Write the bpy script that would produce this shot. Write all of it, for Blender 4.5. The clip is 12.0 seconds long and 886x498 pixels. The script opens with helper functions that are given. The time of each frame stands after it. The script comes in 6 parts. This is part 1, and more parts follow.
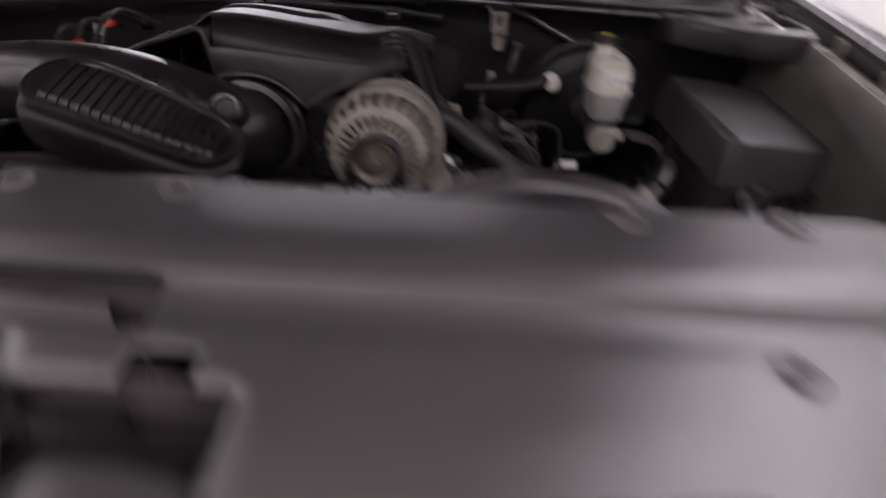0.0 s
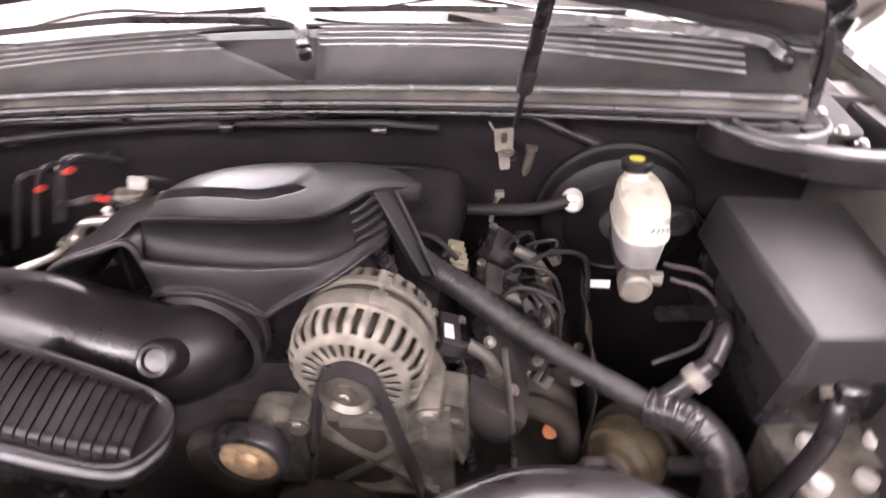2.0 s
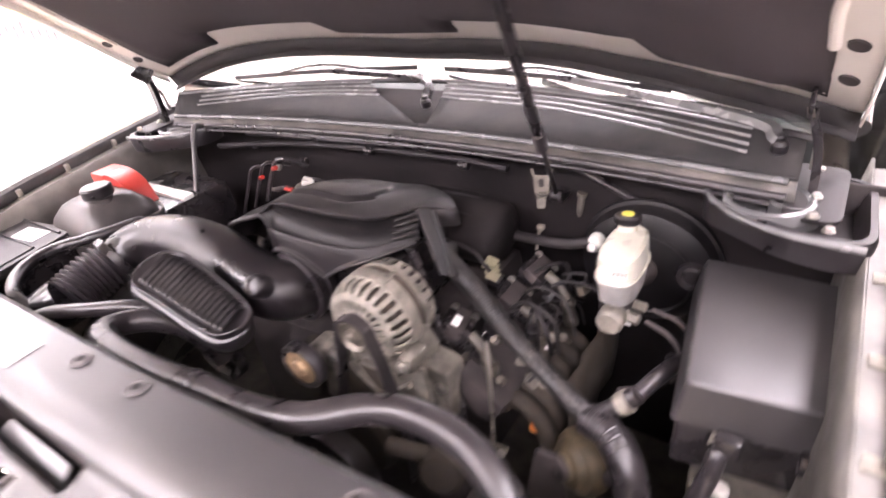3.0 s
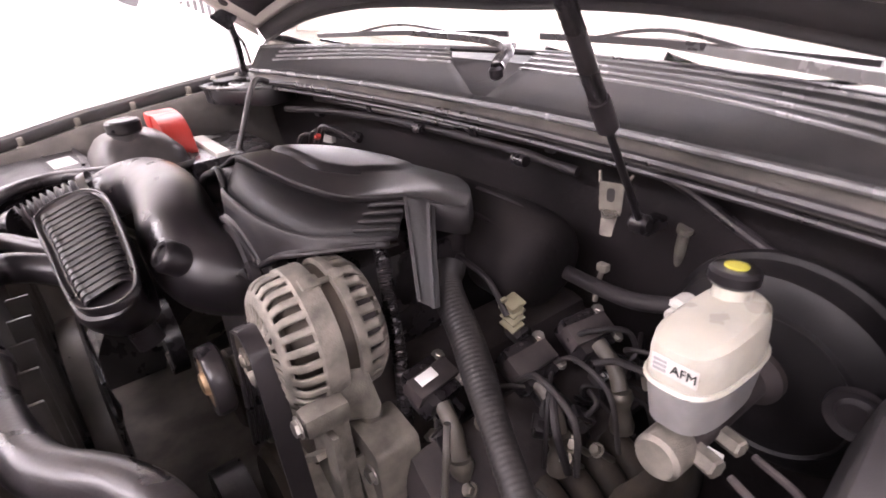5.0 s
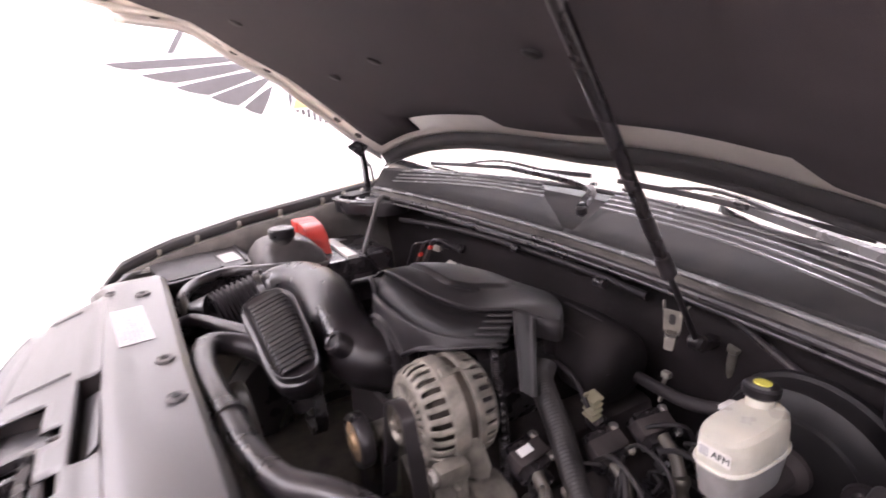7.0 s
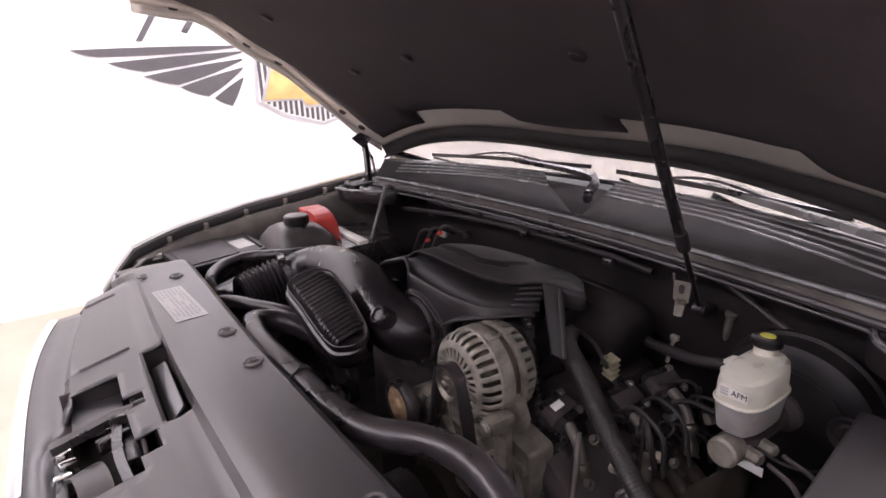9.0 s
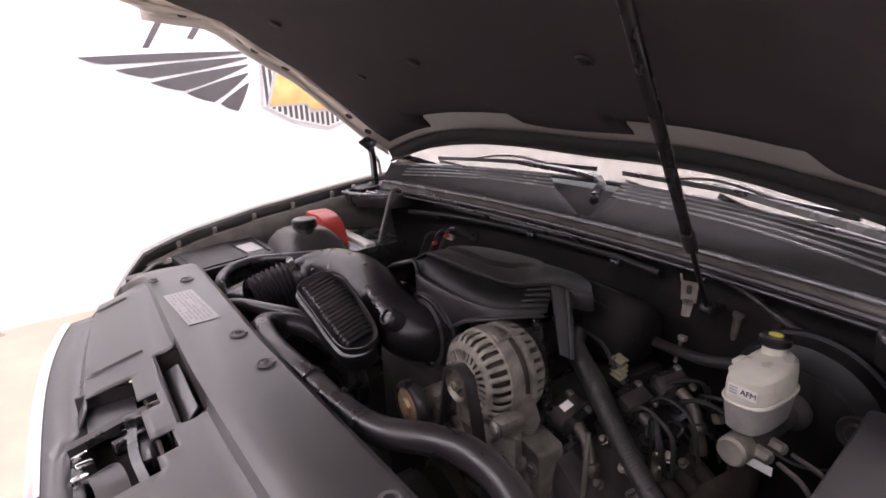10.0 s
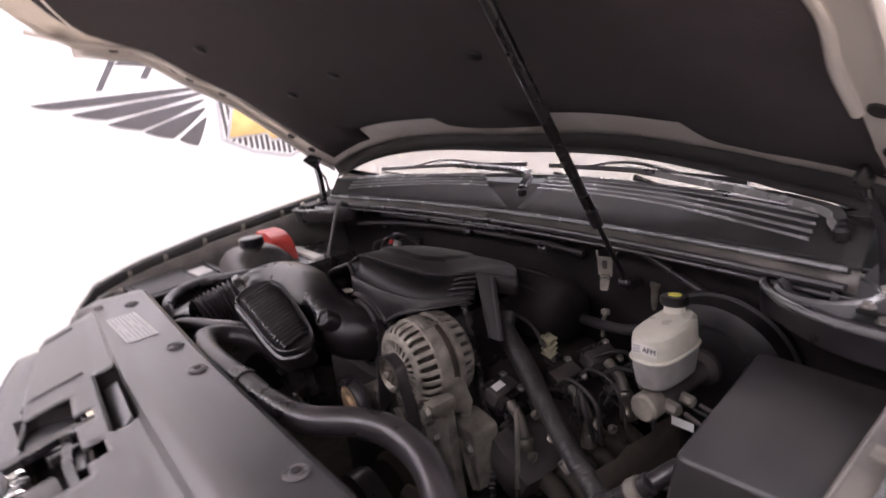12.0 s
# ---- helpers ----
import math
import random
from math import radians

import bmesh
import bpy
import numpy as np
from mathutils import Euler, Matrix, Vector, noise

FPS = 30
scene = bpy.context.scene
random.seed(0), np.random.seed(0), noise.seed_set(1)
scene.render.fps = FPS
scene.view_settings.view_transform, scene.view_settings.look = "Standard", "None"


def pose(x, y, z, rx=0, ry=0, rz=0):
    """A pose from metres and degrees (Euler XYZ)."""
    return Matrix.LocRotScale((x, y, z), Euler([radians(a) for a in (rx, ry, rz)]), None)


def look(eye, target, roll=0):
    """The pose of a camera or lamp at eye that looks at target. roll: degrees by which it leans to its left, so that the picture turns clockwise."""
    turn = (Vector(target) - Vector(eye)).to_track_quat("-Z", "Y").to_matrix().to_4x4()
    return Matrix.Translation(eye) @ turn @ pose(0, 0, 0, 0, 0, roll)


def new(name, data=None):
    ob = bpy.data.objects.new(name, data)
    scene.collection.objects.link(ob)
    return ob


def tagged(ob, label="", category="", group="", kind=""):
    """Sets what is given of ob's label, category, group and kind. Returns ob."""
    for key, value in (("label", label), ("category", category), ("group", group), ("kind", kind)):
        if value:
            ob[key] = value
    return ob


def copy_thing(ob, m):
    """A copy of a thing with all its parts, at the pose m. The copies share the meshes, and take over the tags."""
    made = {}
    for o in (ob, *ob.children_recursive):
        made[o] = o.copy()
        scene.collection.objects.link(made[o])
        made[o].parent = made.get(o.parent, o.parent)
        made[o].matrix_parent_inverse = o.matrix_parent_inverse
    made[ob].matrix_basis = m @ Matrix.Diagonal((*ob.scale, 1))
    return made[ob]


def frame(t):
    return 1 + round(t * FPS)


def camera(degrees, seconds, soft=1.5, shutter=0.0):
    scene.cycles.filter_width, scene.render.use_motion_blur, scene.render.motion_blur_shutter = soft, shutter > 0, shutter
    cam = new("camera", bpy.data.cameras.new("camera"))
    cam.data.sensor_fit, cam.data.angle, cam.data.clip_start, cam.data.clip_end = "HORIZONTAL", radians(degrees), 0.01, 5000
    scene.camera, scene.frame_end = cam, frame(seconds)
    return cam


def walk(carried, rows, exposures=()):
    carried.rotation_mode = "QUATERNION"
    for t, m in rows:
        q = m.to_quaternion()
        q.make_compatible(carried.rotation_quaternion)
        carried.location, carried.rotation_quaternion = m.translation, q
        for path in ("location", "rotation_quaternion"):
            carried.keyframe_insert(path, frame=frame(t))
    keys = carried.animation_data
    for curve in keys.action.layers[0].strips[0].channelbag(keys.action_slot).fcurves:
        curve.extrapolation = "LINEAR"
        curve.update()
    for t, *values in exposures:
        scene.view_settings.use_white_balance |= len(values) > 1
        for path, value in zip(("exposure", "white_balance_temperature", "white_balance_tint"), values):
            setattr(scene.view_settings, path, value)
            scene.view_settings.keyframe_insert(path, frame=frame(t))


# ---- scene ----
cam = camera(77.0, 12.0, 1.65, 0.9)
PATH = [
    (0, (0.322, -0.212, 1.273), (0.235, 1.469, 0.193), 3.1),
    (0.3, (0.104, -0.036, 1.296), (0.263, 1.578, 0.125), 8.1),
    (0.5, (-0.012, 0.023, 1.287), (0.291, 1.528, 0.004), 3.0),
    (0.7, (-0.056, 0.055, 1.285), (0.451, 1.565, 0.076), 3.8),
    (1, (-0.089, 0.123, 1.292), (0.516, 1.649, 0.149), 8.6),
    (1.2, (-0.074, 0.134, 1.295), (0.505, 1.671, 0.154), 9.1),
    (1.5, (0.04, 0.102, 1.376), (0.382, 1.714, 0.243), 5.7),
    (1.8, (0.274, 0.071, 1.402), (0.19, 1.705, 0.251), -3.3),
    (2, (0.365, 0.075, 1.43), (0.108, 1.681, 0.266), -3.9),
    (2.5, (0.558, -0.031, 1.482), (-0.253, 1.418, 0.367), -7.3),
    (2.9, (0.706, -0.035, 1.525), (-0.288, 1.355, 0.487), -8.0),
    (3.2, (0.775, 0.073, 1.481), (-0.369, 1.406, 0.525), -7.1),
    (3.5, (0.733, 0.14, 1.439), (-0.486, 1.453, 0.551), 6.3),
    (3.7, (0.757, 0.223, 1.436), (-0.632, 1.257, 0.435), 1.7),
    (5.5, (0.692, 0.335, 1.29), (-0.797, 1.404, 0.489), -4.9),
    (6, (0.724, 0.298, 1.349), (-0.831, 1.351, 0.662), -5.2),
    (6.5, (0.796, 0.239, 1.421), (-0.826, 1.229, 0.8), -4.5),
    (7, (0.839, 0.176, 1.439), (-0.841, 1.098, 0.867), -3.5),
    (7.5, (0.845, 0.084, 1.449), (-0.779, 1.073, 0.829), -0.7),
    (9.5, (0.851, -0.002, 1.449), (-0.733, 1.066, 0.858), -2.5),
    (10, (0.853, -0.008, 1.45), (-0.747, 1.041, 0.866), -2.7),
    (10.5, (0.87, -0.007, 1.453), (-0.699, 1.101, 0.893), -1.9),
    (11, (0.897, 0.025, 1.45), (-0.668, 1.157, 0.931), -3.1),
    (11.5, (0.918, 0.099, 1.415), (-0.665, 1.178, 0.838), -4.1),
    (12, (0.955, 0.042, 1.412), (-0.622, 1.156, 0.89), -7.3),
]
EXPOSURES = [(0.0, -0.3, 6250, 25), (0.3, 0.25, 6250, 27), (0.6, 0.80, 6250, 28), (1.0, 1.14, 6300, 28), (1.5, 1.54, 6350, 27), (1.8, 1.82, 6450, 26), (2.9, 1.82, 6450, 28), (5.5, 1.28, 6400, 29), (6.5, 1.20, 6350, 28), (7.5, 0.78, 6250, 28), (9.5, -0.03, 6250, 26), (12.0, 0.06, 6250, 26)]
walk(cam, [(t, look(eye, target, roll)) for t, eye, target, roll in PATH], EXPOSURES)

# ---- world and light ----
world = bpy.data.worlds.new("world")
scene.world = world
world.use_nodes = True
world.node_tree.nodes["Background"].inputs[0].default_value = (0.9, 0.93, 1.0, 1)
world.node_tree.nodes["Background"].inputs[1].default_value = 0.25


# ---- materials ----
def mat(name, colour, rough=0.5, metal=0.0, spec=0.5, var=0.25, scale=18.0, bump=0.15, fine=220.0, rough_var=0.12,
        dust=0.0, dust_colour=(0.30, 0.26, 0.22), coat=0.0, transmission=0.0, sss=0.0):
    """A surface with colour, roughness and relief that vary at two scales, and dust on what faces up."""
    m = bpy.data.materials.new(name)
    m.use_nodes = True
    nt = m.node_tree
    n, link = nt.nodes, nt.links.new
    b = n["Principled BSDF"]
    b.inputs["Metallic"].default_value = metal
    b.inputs["Specular IOR Level"].default_value = spec
    b.inputs["Coat Weight"].default_value = coat
    b.inputs["Transmission Weight"].default_value = transmission
    if sss:
        b.inputs["Subsurface Weight"].default_value = sss
        b.inputs["Subsurface Radius"].default_value = (0.02, 0.015, 0.01)
        b.inputs["Subsurface Scale"].default_value = 0.5
    tc = n.new("ShaderNodeTexCoord")
    big, small = n.new("ShaderNodeTexNoise"), n.new("ShaderNodeTexNoise")
    big.inputs["Scale"].default_value, small.inputs["Scale"].default_value = scale, fine
    big.inputs["Detail"].default_value, small.inputs["Detail"].default_value = 6, 3
    link(tc.outputs["Object"], big.inputs["Vector"])
    link(tc.outputs["Object"], small.inputs["Vector"])
    ramp = n.new("ShaderNodeMapRange")
    ramp.inputs["From Min"].default_value, ramp.inputs["From Max"].default_value = 0.3, 0.7
    ramp.inputs["To Min"].default_value, ramp.inputs["To Max"].default_value = 1 - var, 1 + var
    link(big.outputs["Fac"], ramp.inputs["Value"])
    mul = n.new("ShaderNodeVectorMath")
    mul.operation = "SCALE"
    mul.inputs[0].default_value = colour
    link(ramp.outputs[0], mul.inputs["Scale"])
    out = mul.outputs[0]
    if dust:
        geo, sep = n.new("ShaderNodeNewGeometry"), n.new("ShaderNodeSeparateXYZ")
        link(geo.outputs["Normal"], sep.inputs[0])
        up = n.new("ShaderNodeMapRange")
        up.inputs["From Min"].default_value, up.inputs["From Max"].default_value = 0.1, 1.0
        up.inputs["To Max"].default_value = dust
        link(sep.outputs["Z"], up.inputs["Value"])
        spots = n.new("ShaderNodeMapRange")
        spots.inputs["From Min"].default_value, spots.inputs["From Max"].default_value = 0.38, 0.66
        link(big.outputs["Fac"], spots.inputs["Value"])
        both = n.new("ShaderNodeMath")
        both.operation = "MULTIPLY"
        link(up.outputs[0], both.inputs[0])
        link(spots.outputs[0], both.inputs[1])
        mix = n.new("ShaderNodeMix")
        mix.data_type = "RGBA"
        mix.inputs["B"].default_value = (*dust_colour, 1)
        link(both.outputs[0], mix.inputs["Factor"])
        link(out, mix.inputs["A"])
        out = mix.outputs["Result"]
    link(out, b.inputs["Base Color"])
    rr = n.new("ShaderNodeMapRange")
    rr.inputs["From Min"].default_value, rr.inputs["From Max"].default_value = 0.3, 0.7
    rr.inputs["To Min"].default_value = max(0.03, rough - rough_var)
    rr.inputs["To Max"].default_value = min(1.0, rough + rough_var)
    link(big.outputs["Fac"], rr.inputs["Value"])
    link(rr.outputs[0], b.inputs["Roughness"])
    if bump:
        bp = n.new("ShaderNodeBump")
        bp.inputs["Strength"].default_value, bp.inputs["Distance"].default_value = bump, 0.001
        link(small.outputs["Fac"], bp.inputs["Height"])
        link(bp.outputs[0], b.inputs["Normal"])
    return m


def glow(name, colour, strength):
    m = bpy.data.materials.new(name)
    m.use_nodes = True
    b = m.node_tree.nodes["Principled BSDF"]
    b.inputs["Base Color"].default_value = (*colour, 1)
    b.inputs["Emission Color"].default_value = (*colour, 1)
    b.inputs["Emission Strength"].default_value = strength
    return m


PLASTIC = mat("black_plastic", (0.0165, 0.0140, 0.0152), 0.27, var=0.3, bump=0.2, rough_var=0.07, dust=0.03)
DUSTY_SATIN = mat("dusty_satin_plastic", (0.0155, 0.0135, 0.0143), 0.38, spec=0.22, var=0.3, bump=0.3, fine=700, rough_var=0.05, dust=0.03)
# Darker copy of the cover plastic; the recess's shade is put into the colour.
SHADE_BLACK = mat("shade_black_plastic", (0.0065, 0.0055, 0.0062), 0.5, spec=0.28, var=0.3, bump=0.2, fine=500, rough_var=0.06, dust=0.02)
PLASTIC_GLOSS = mat("glossy_black_plastic", (0.0105, 0.0085, 0.0098), 0.31, var=0.3, bump=0.1, fine=120, rough_var=0.05, dust=0.025)
# Pale base on black trim: its reflected bright lines are put into the colour.
PLASTIC_GLINT = mat("pale_glint_plastic", (0.090, 0.088, 0.088), 0.26, spec=0.6, var=0.2, bump=0.03, rough_var=0.03)
COVER = mat("grained_cover_plastic", (0.041, 0.0382, 0.040), 0.30, spec=0.85, var=0.08, scale=5, bump=0.25, fine=900, rough_var=0.015, dust=0.02)
LID = mat("smooth_lid_plastic", (0.030, 0.027, 0.028), 0.40, spec=0.65, var=0.15, scale=6, bump=0.25, fine=800, rough_var=0.04, dust=0.04)
DARK = mat("dark_grime", (0.033, 0.0268, 0.0268), 0.75, spec=0.3, var=0.5, bump=0.5, fine=90, dust=0.06)
SOOT = mat("matt_black_plastic", (0.0150, 0.0126, 0.0134), 0.6, spec=0.3, var=0.4, bump=0.3, dust=0.02)
SATIN = mat("satin_black_plastic", (0.0125, 0.0105, 0.0115), 0.40, spec=0.36, var=0.3, bump=0.35, fine=700, rough_var=0.05, dust=0.03)
COWL = mat("weathered_cowl_plastic", (0.024, 0.0225, 0.023), 0.72, spec=0.14, var=0.2, scale=12, bump=0.3, fine=700, dust=0.05)
TEAL = mat("blue_grey_plastic", (0.16, 0.22, 0.24), 0.45, var=0.2, dust=0.1)
OCHRE = mat("ochre_stained_casting", (0.062, 0.046, 0.025), 0.6, var=0.6, scale=45, bump=0.6)
RUBBER = mat("black_rubber", (0.0235, 0.0200, 0.0215), 0.31, var=0.25, bump=0.25, fine=300, rough_var=0.07, dust=0.03)
CORD = mat("loom_sleeve", (0.0150, 0.0125, 0.0125), 0.58, var=0.25, bump=0.25, fine=900, dust=0.04)
BOOT = mat("tan_grey_silicone", (0.075, 0.066, 0.055), 0.5, var=0.25, bump=0.2, dust=0.1)
WORN = mat("worn_dark_steel", (0.14, 0.125, 0.105), 0.42, metal=0.7, var=0.3, bump=0.3)
CAST = mat("dull_cast_aluminium", (0.195, 0.178, 0.152), 0.57, metal=0.45, var=0.45, scale=45, bump=0.8, fine=600, dust=0.2)
STEEL = mat("zinc_steel", (0.38, 0.36, 0.33), 0.34, metal=0.9, var=0.25, bump=0.2)
BRASSY = mat("tan_pulley_steel", (0.40, 0.275, 0.165), 0.45, metal=0.2, var=0.45, scale=70, bump=0.3)
COPPER = mat("dark_copper_winding", (0.050, 0.038, 0.028), 0.6, metal=0.2, var=0.4, bump=0.5)
RUST = mat("rusty_casting", (0.030, 0.0225, 0.0155), 0.8, var=0.5, scale=60, bump=0.7)
TANK_WHITE = mat("milky_white_plastic", (0.44, 0.42, 0.36), 0.33, var=0.25, scale=22, bump=0.1, sss=0.2, dust=0.35, dust_colour=(0.24, 0.215, 0.14))
BOWL_GREY = mat("cloudy_grey_plastic", (0.21, 0.20, 0.195), 0.38, var=0.2, scale=30, bump=0.1, sss=0.2)
TANK_GREY = mat("grey_tank_plastic", (0.044, 0.0385, 0.0375), 0.42, var=0.25, dust=0.12)
PIN = mat("dusty_pin_plastic", (0.095, 0.087, 0.088), 0.40, var=0.2, bump=0.3, dust=0.12)
IVORY = mat("yellowed_plastic", (0.17, 0.155, 0.10), 0.45, var=0.25, dust=0.15)
WHITE = mat("white_plastic", (0.55, 0.53, 0.49), 0.4, var=0.1)
FADED = mat("faded_sticker_paper", (0.40, 0.385, 0.375), 0.55, var=0.15, scale=60, bump=0.1)
LABEL = mat("satin_label", (0.55, 0.53, 0.50), 0.45, var=0.06, bump=0.05)
PAPER = mat("white_sticker", (0.80, 0.79, 0.77), 0.5, var=0.05, bump=0.05)
INK = mat("black_ink", (0.02, 0.02, 0.02), 0.6, var=0.1, bump=0)
GREY_INK = mat("grey_ink", (0.30, 0.29, 0.30), 0.6, var=0.1, bump=0)
RED = mat("red_plastic", (0.40, 0.032, 0.022), 0.4, var=0.2, dust=0.1)
ORANGE = mat("orange_plastic", (0.55, 0.16, 0.035), 0.4, var=0.1)
YELLOW = mat("yellow_ink", (0.52, 0.48, 0.07), 0.5, var=0.05, bump=0)
PAINT = mat("dark_grey_car_paint", (0.052, 0.049, 0.050), 0.26, var=0.04, scale=3, bump=0.02, coat=0.6, rough_var=0.02)
BAY = mat("dark_bay_paint", (0.070, 0.064, 0.058), 0.42, var=0.3, bump=0.2, dust=0.2)
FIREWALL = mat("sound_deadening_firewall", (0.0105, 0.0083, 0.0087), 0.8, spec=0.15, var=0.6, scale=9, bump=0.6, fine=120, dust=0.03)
HOOD_PAINT = mat("primer_beige_bonnet_paint", (0.72, 0.67, 0.62), 0.36, metal=0.45, var=0.04, bump=0.02, rough_var=0.02, coat=0.3)
FELT = mat("black_bonnet_felt", (0.041, 0.0340, 0.0372), 0.9, spec=0.2, var=0.25, scale=10, bump=0.9, fine=700)
GRIMY = mat("grimy_cast_aluminium", (0.150, 0.136, 0.115), 0.6, metal=0.35, var=0.45, scale=35, bump=0.7, fine=500, dust=0.15)
CHROME = mat("chrome", (0.80, 0.80, 0.80), 0.08, metal=1.0, var=0.03, bump=0.0, rough_var=0.03)
WALL = mat("white_wall_paint", (0.86, 0.86, 0.86), 0.7, var=0.02, scale=2, bump=0.1, fine=60)
FLOOR = mat("tan_epoxy_floor", (0.50, 0.43, 0.33), 0.35, var=0.12, scale=3, bump=0.08, fine=40)
CEIL = mat("white_ceiling_paint", (0.80, 0.80, 0.80), 0.8, var=0.03, scale=2, bump=0.1, fine=60)
DECAL = mat("charcoal_wall_vinyl", (0.10, 0.095, 0.10), 0.45, var=0.1, bump=0.0)
GOLD = mat("gold_wall_vinyl", (0.72, 0.50, 0.20), 0.4, var=0.3, scale=6, bump=0.0)
SILVER = mat("silver_wall_vinyl", (0.55, 0.54, 0.56), 0.4, var=0.1, bump=0.0)
DASH = mat("dark_dashboard_vinyl", (0.035, 0.037, 0.036), 0.6, var=0.15, bump=0.4, fine=300)
PANEL = glow("lit_diffuser", (1.0, 0.985, 0.97), 14.0)

GLASS = bpy.data.materials.new("windscreen_glass")
GLASS.use_nodes = True
_b = GLASS.node_tree.nodes["Principled BSDF"]
_b.inputs["Base Color"].default_value = (0.86, 0.95, 0.92, 1)
_b.inputs["Roughness"].default_value = 0.02
_b.inputs["Transmission Weight"].default_value = 1.0
_b.inputs["IOR"].default_value = 1.45

# ---- building helpers ----
ORIGIN = {}


def thing(name, label, category, at=(0, 0, 0), group="", kind="", shift=(0, 0, 0)):
    """An Empty that carries a thing's parts; shift moves the whole thing once its parts are laid out about at."""
    ob = tagged(new(name), label, category, group, kind)
    ob.empty_display_size = 0.05
    ob.location = Vector(at) + Vector(shift)
    ORIGIN[ob] = Vector(at)
    return ob


def part(name, bm, material, parent=None, label="", smooth=True, solid=0.0):
    """Links a bmesh, given in world places, as one mesh under a thing or a part."""
    at = ORIGIN[parent] if parent else Vector((0, 0, 0))
    bmesh.ops.translate(bm, verts=bm.verts, vec=-at)
    bmesh.ops.recalc_face_normals(bm, faces=bm.faces)
    me = bpy.data.meshes.new(name)
    for f in bm.faces:
        f.smooth = smooth
    for e in bm.edges:
        if len(e.link_faces) == 2 and e.calc_face_angle(0) > 0.6:
            e.smooth = False
    bm.to_mesh(me)
    bm.free()
    me.materials.append(material)
    ob = new(name, me)
    ob.parent = parent
    ORIGIN[ob] = at
    if label:
        ob["label"] = label
    if solid:
        s = ob.modifiers.new("thickness", "SOLIDIFY")
        s.thickness, s.offset = solid, -1
    return ob


def single(name, bm, material, label, category, group="", kind="", smooth=True, solid=0.0):
    return tagged(part(name, bm, material, None, "", smooth, solid), label, category, group, kind)


def merge(*bms):
    out = bms[0]
    for b in bms[1:]:
        me = bpy.data.meshes.new("tmp")
        b.to_mesh(me)
        out.from_mesh(me)
        b.free()
        bpy.data.meshes.remove(me)
    return out


def moved(bm, m):
    bmesh.ops.transform(bm, matrix=m, verts=bm.verts)
    return bm


def rbox(c, size, bevel=0.008, turn=(0, 0, 0), taper=1.0, seg=2):
    """A bevelled box about c; taper scales its top."""
    bm = bmesh.new()
    bmesh.ops.create_cube(bm, size=1)
    for v in bm.verts:
        k = taper if v.co.z > 0 else 1
        v.co = Vector((v.co.x * size[0] * k, v.co.y * size[1] * k, v.co.z * size[2]))
    if bevel:
        bmesh.ops.bevel(bm, geom=bm.edges[:], offset=bevel, segments=seg, profile=0.6, affect="EDGES")
    return moved(bm, pose(*c, *turn))


def frame_to(axis):
    return Vector(axis).normalized().to_track_quat("Z", "Y").to_matrix().to_4x4()


def lathe(profile, at, axis, seg=32):
    """Turns (radius, height) pairs about an axis that starts at a place."""
    bm = bmesh.new()
    m = Matrix.Translation(at) @ frame_to(axis)
    rings = []
    for r, h in profile:
        if r < 1e-6:
            rings.append([bm.verts.new(m @ Vector((0, 0, h)))])
        else:
            rings.append([bm.verts.new(m @ Vector((r * math.cos(a), r * math.sin(a), h))) for a in np.linspace(0, 2 * math.pi, seg, endpoint=False)])
    for a, b in zip(rings, rings[1:]):
        for i in range(seg):
            j = (i + 1) % seg
            if len(a) == 1 and len(b) > 1:
                bm.faces.new((a[0], b[i], b[j]))
            elif len(b) == 1 and len(a) > 1:
                bm.faces.new((a[i], b[0], a[j]))
            elif len(a) > 1:
                bm.faces.new((a[i], b[i], b[j], a[j]))
    return bm


def disc(at, axis, r, h, bevel=0.002, seg=28):
    b = min(bevel, h * 0.45, r * 0.45)
    return lathe([(0, 0), (r - b, 0), (r, b), (r, h - b), (r - b, h), (0, h)], at, axis, seg)


def spline(points, res=10):
    """A smooth line through the points."""
    p = [Vector(q) for q in points]
    p = [2 * p[0] - p[1]] + p + [2 * p[-1] - p[-2]]
    out = []
    for a, b, c, d in zip(p, p[1:], p[2:], p[3:]):
        for i in range(res):
            t = i / res
            out.append(0.5 * (2 * b + (c - a) * t + (2 * a - 5 * b + 4 * c - d) * t * t + (3 * b - a - 3 * c + d) * t**3))
    return out + [p[-2]]


def sweep(points, ring, res=10, caps=True, straight=False):
    """Sweeps a closed ring along a smooth line; ring(t) gives (sideways, up) pairs at t from 0 to 1."""
    line = [Vector(q) for q in points] if straight else spline(points, res)
    bm, rings, up = bmesh.new(), [], None
    for i, p in enumerate(line):
        d = (line[min(i + 1, len(line) - 1)] - line[max(i - 1, 0)]).normalized()
        if up is None:
            up = Vector((0, 0, 1)) if abs(d.z) < 0.9 else Vector((0, 1, 0))
        side = d.cross(up).normalized()
        up = side.cross(d).normalized()
        rings.append([bm.verts.new(p + side * a + up * b) for a, b in ring(i / (len(line) - 1))])
    n = len(rings[0])
    for a, b in zip(rings, rings[1:]):
        for k in range(n):
            bm.faces.new((a[k], a[(k + 1) % n], b[(k + 1) % n], b[k]))
    if caps:
        bm.faces.new(rings[0][::-1])
        bm.faces.new(rings[-1])
    return bm


def tube(points, r, seg=14, res=10, caps=True, straight=False):
    """A round tube; r is a radius or a function of t."""
    circle = [(math.cos(a), math.sin(a)) for a in np.linspace(0, 2 * math.pi, seg, endpoint=False)]
    rad = r if callable(r) else (lambda t: r)
    return sweep(points, lambda t: [(rad(t) * c, rad(t) * s) for c, s in circle], res, caps, straight)


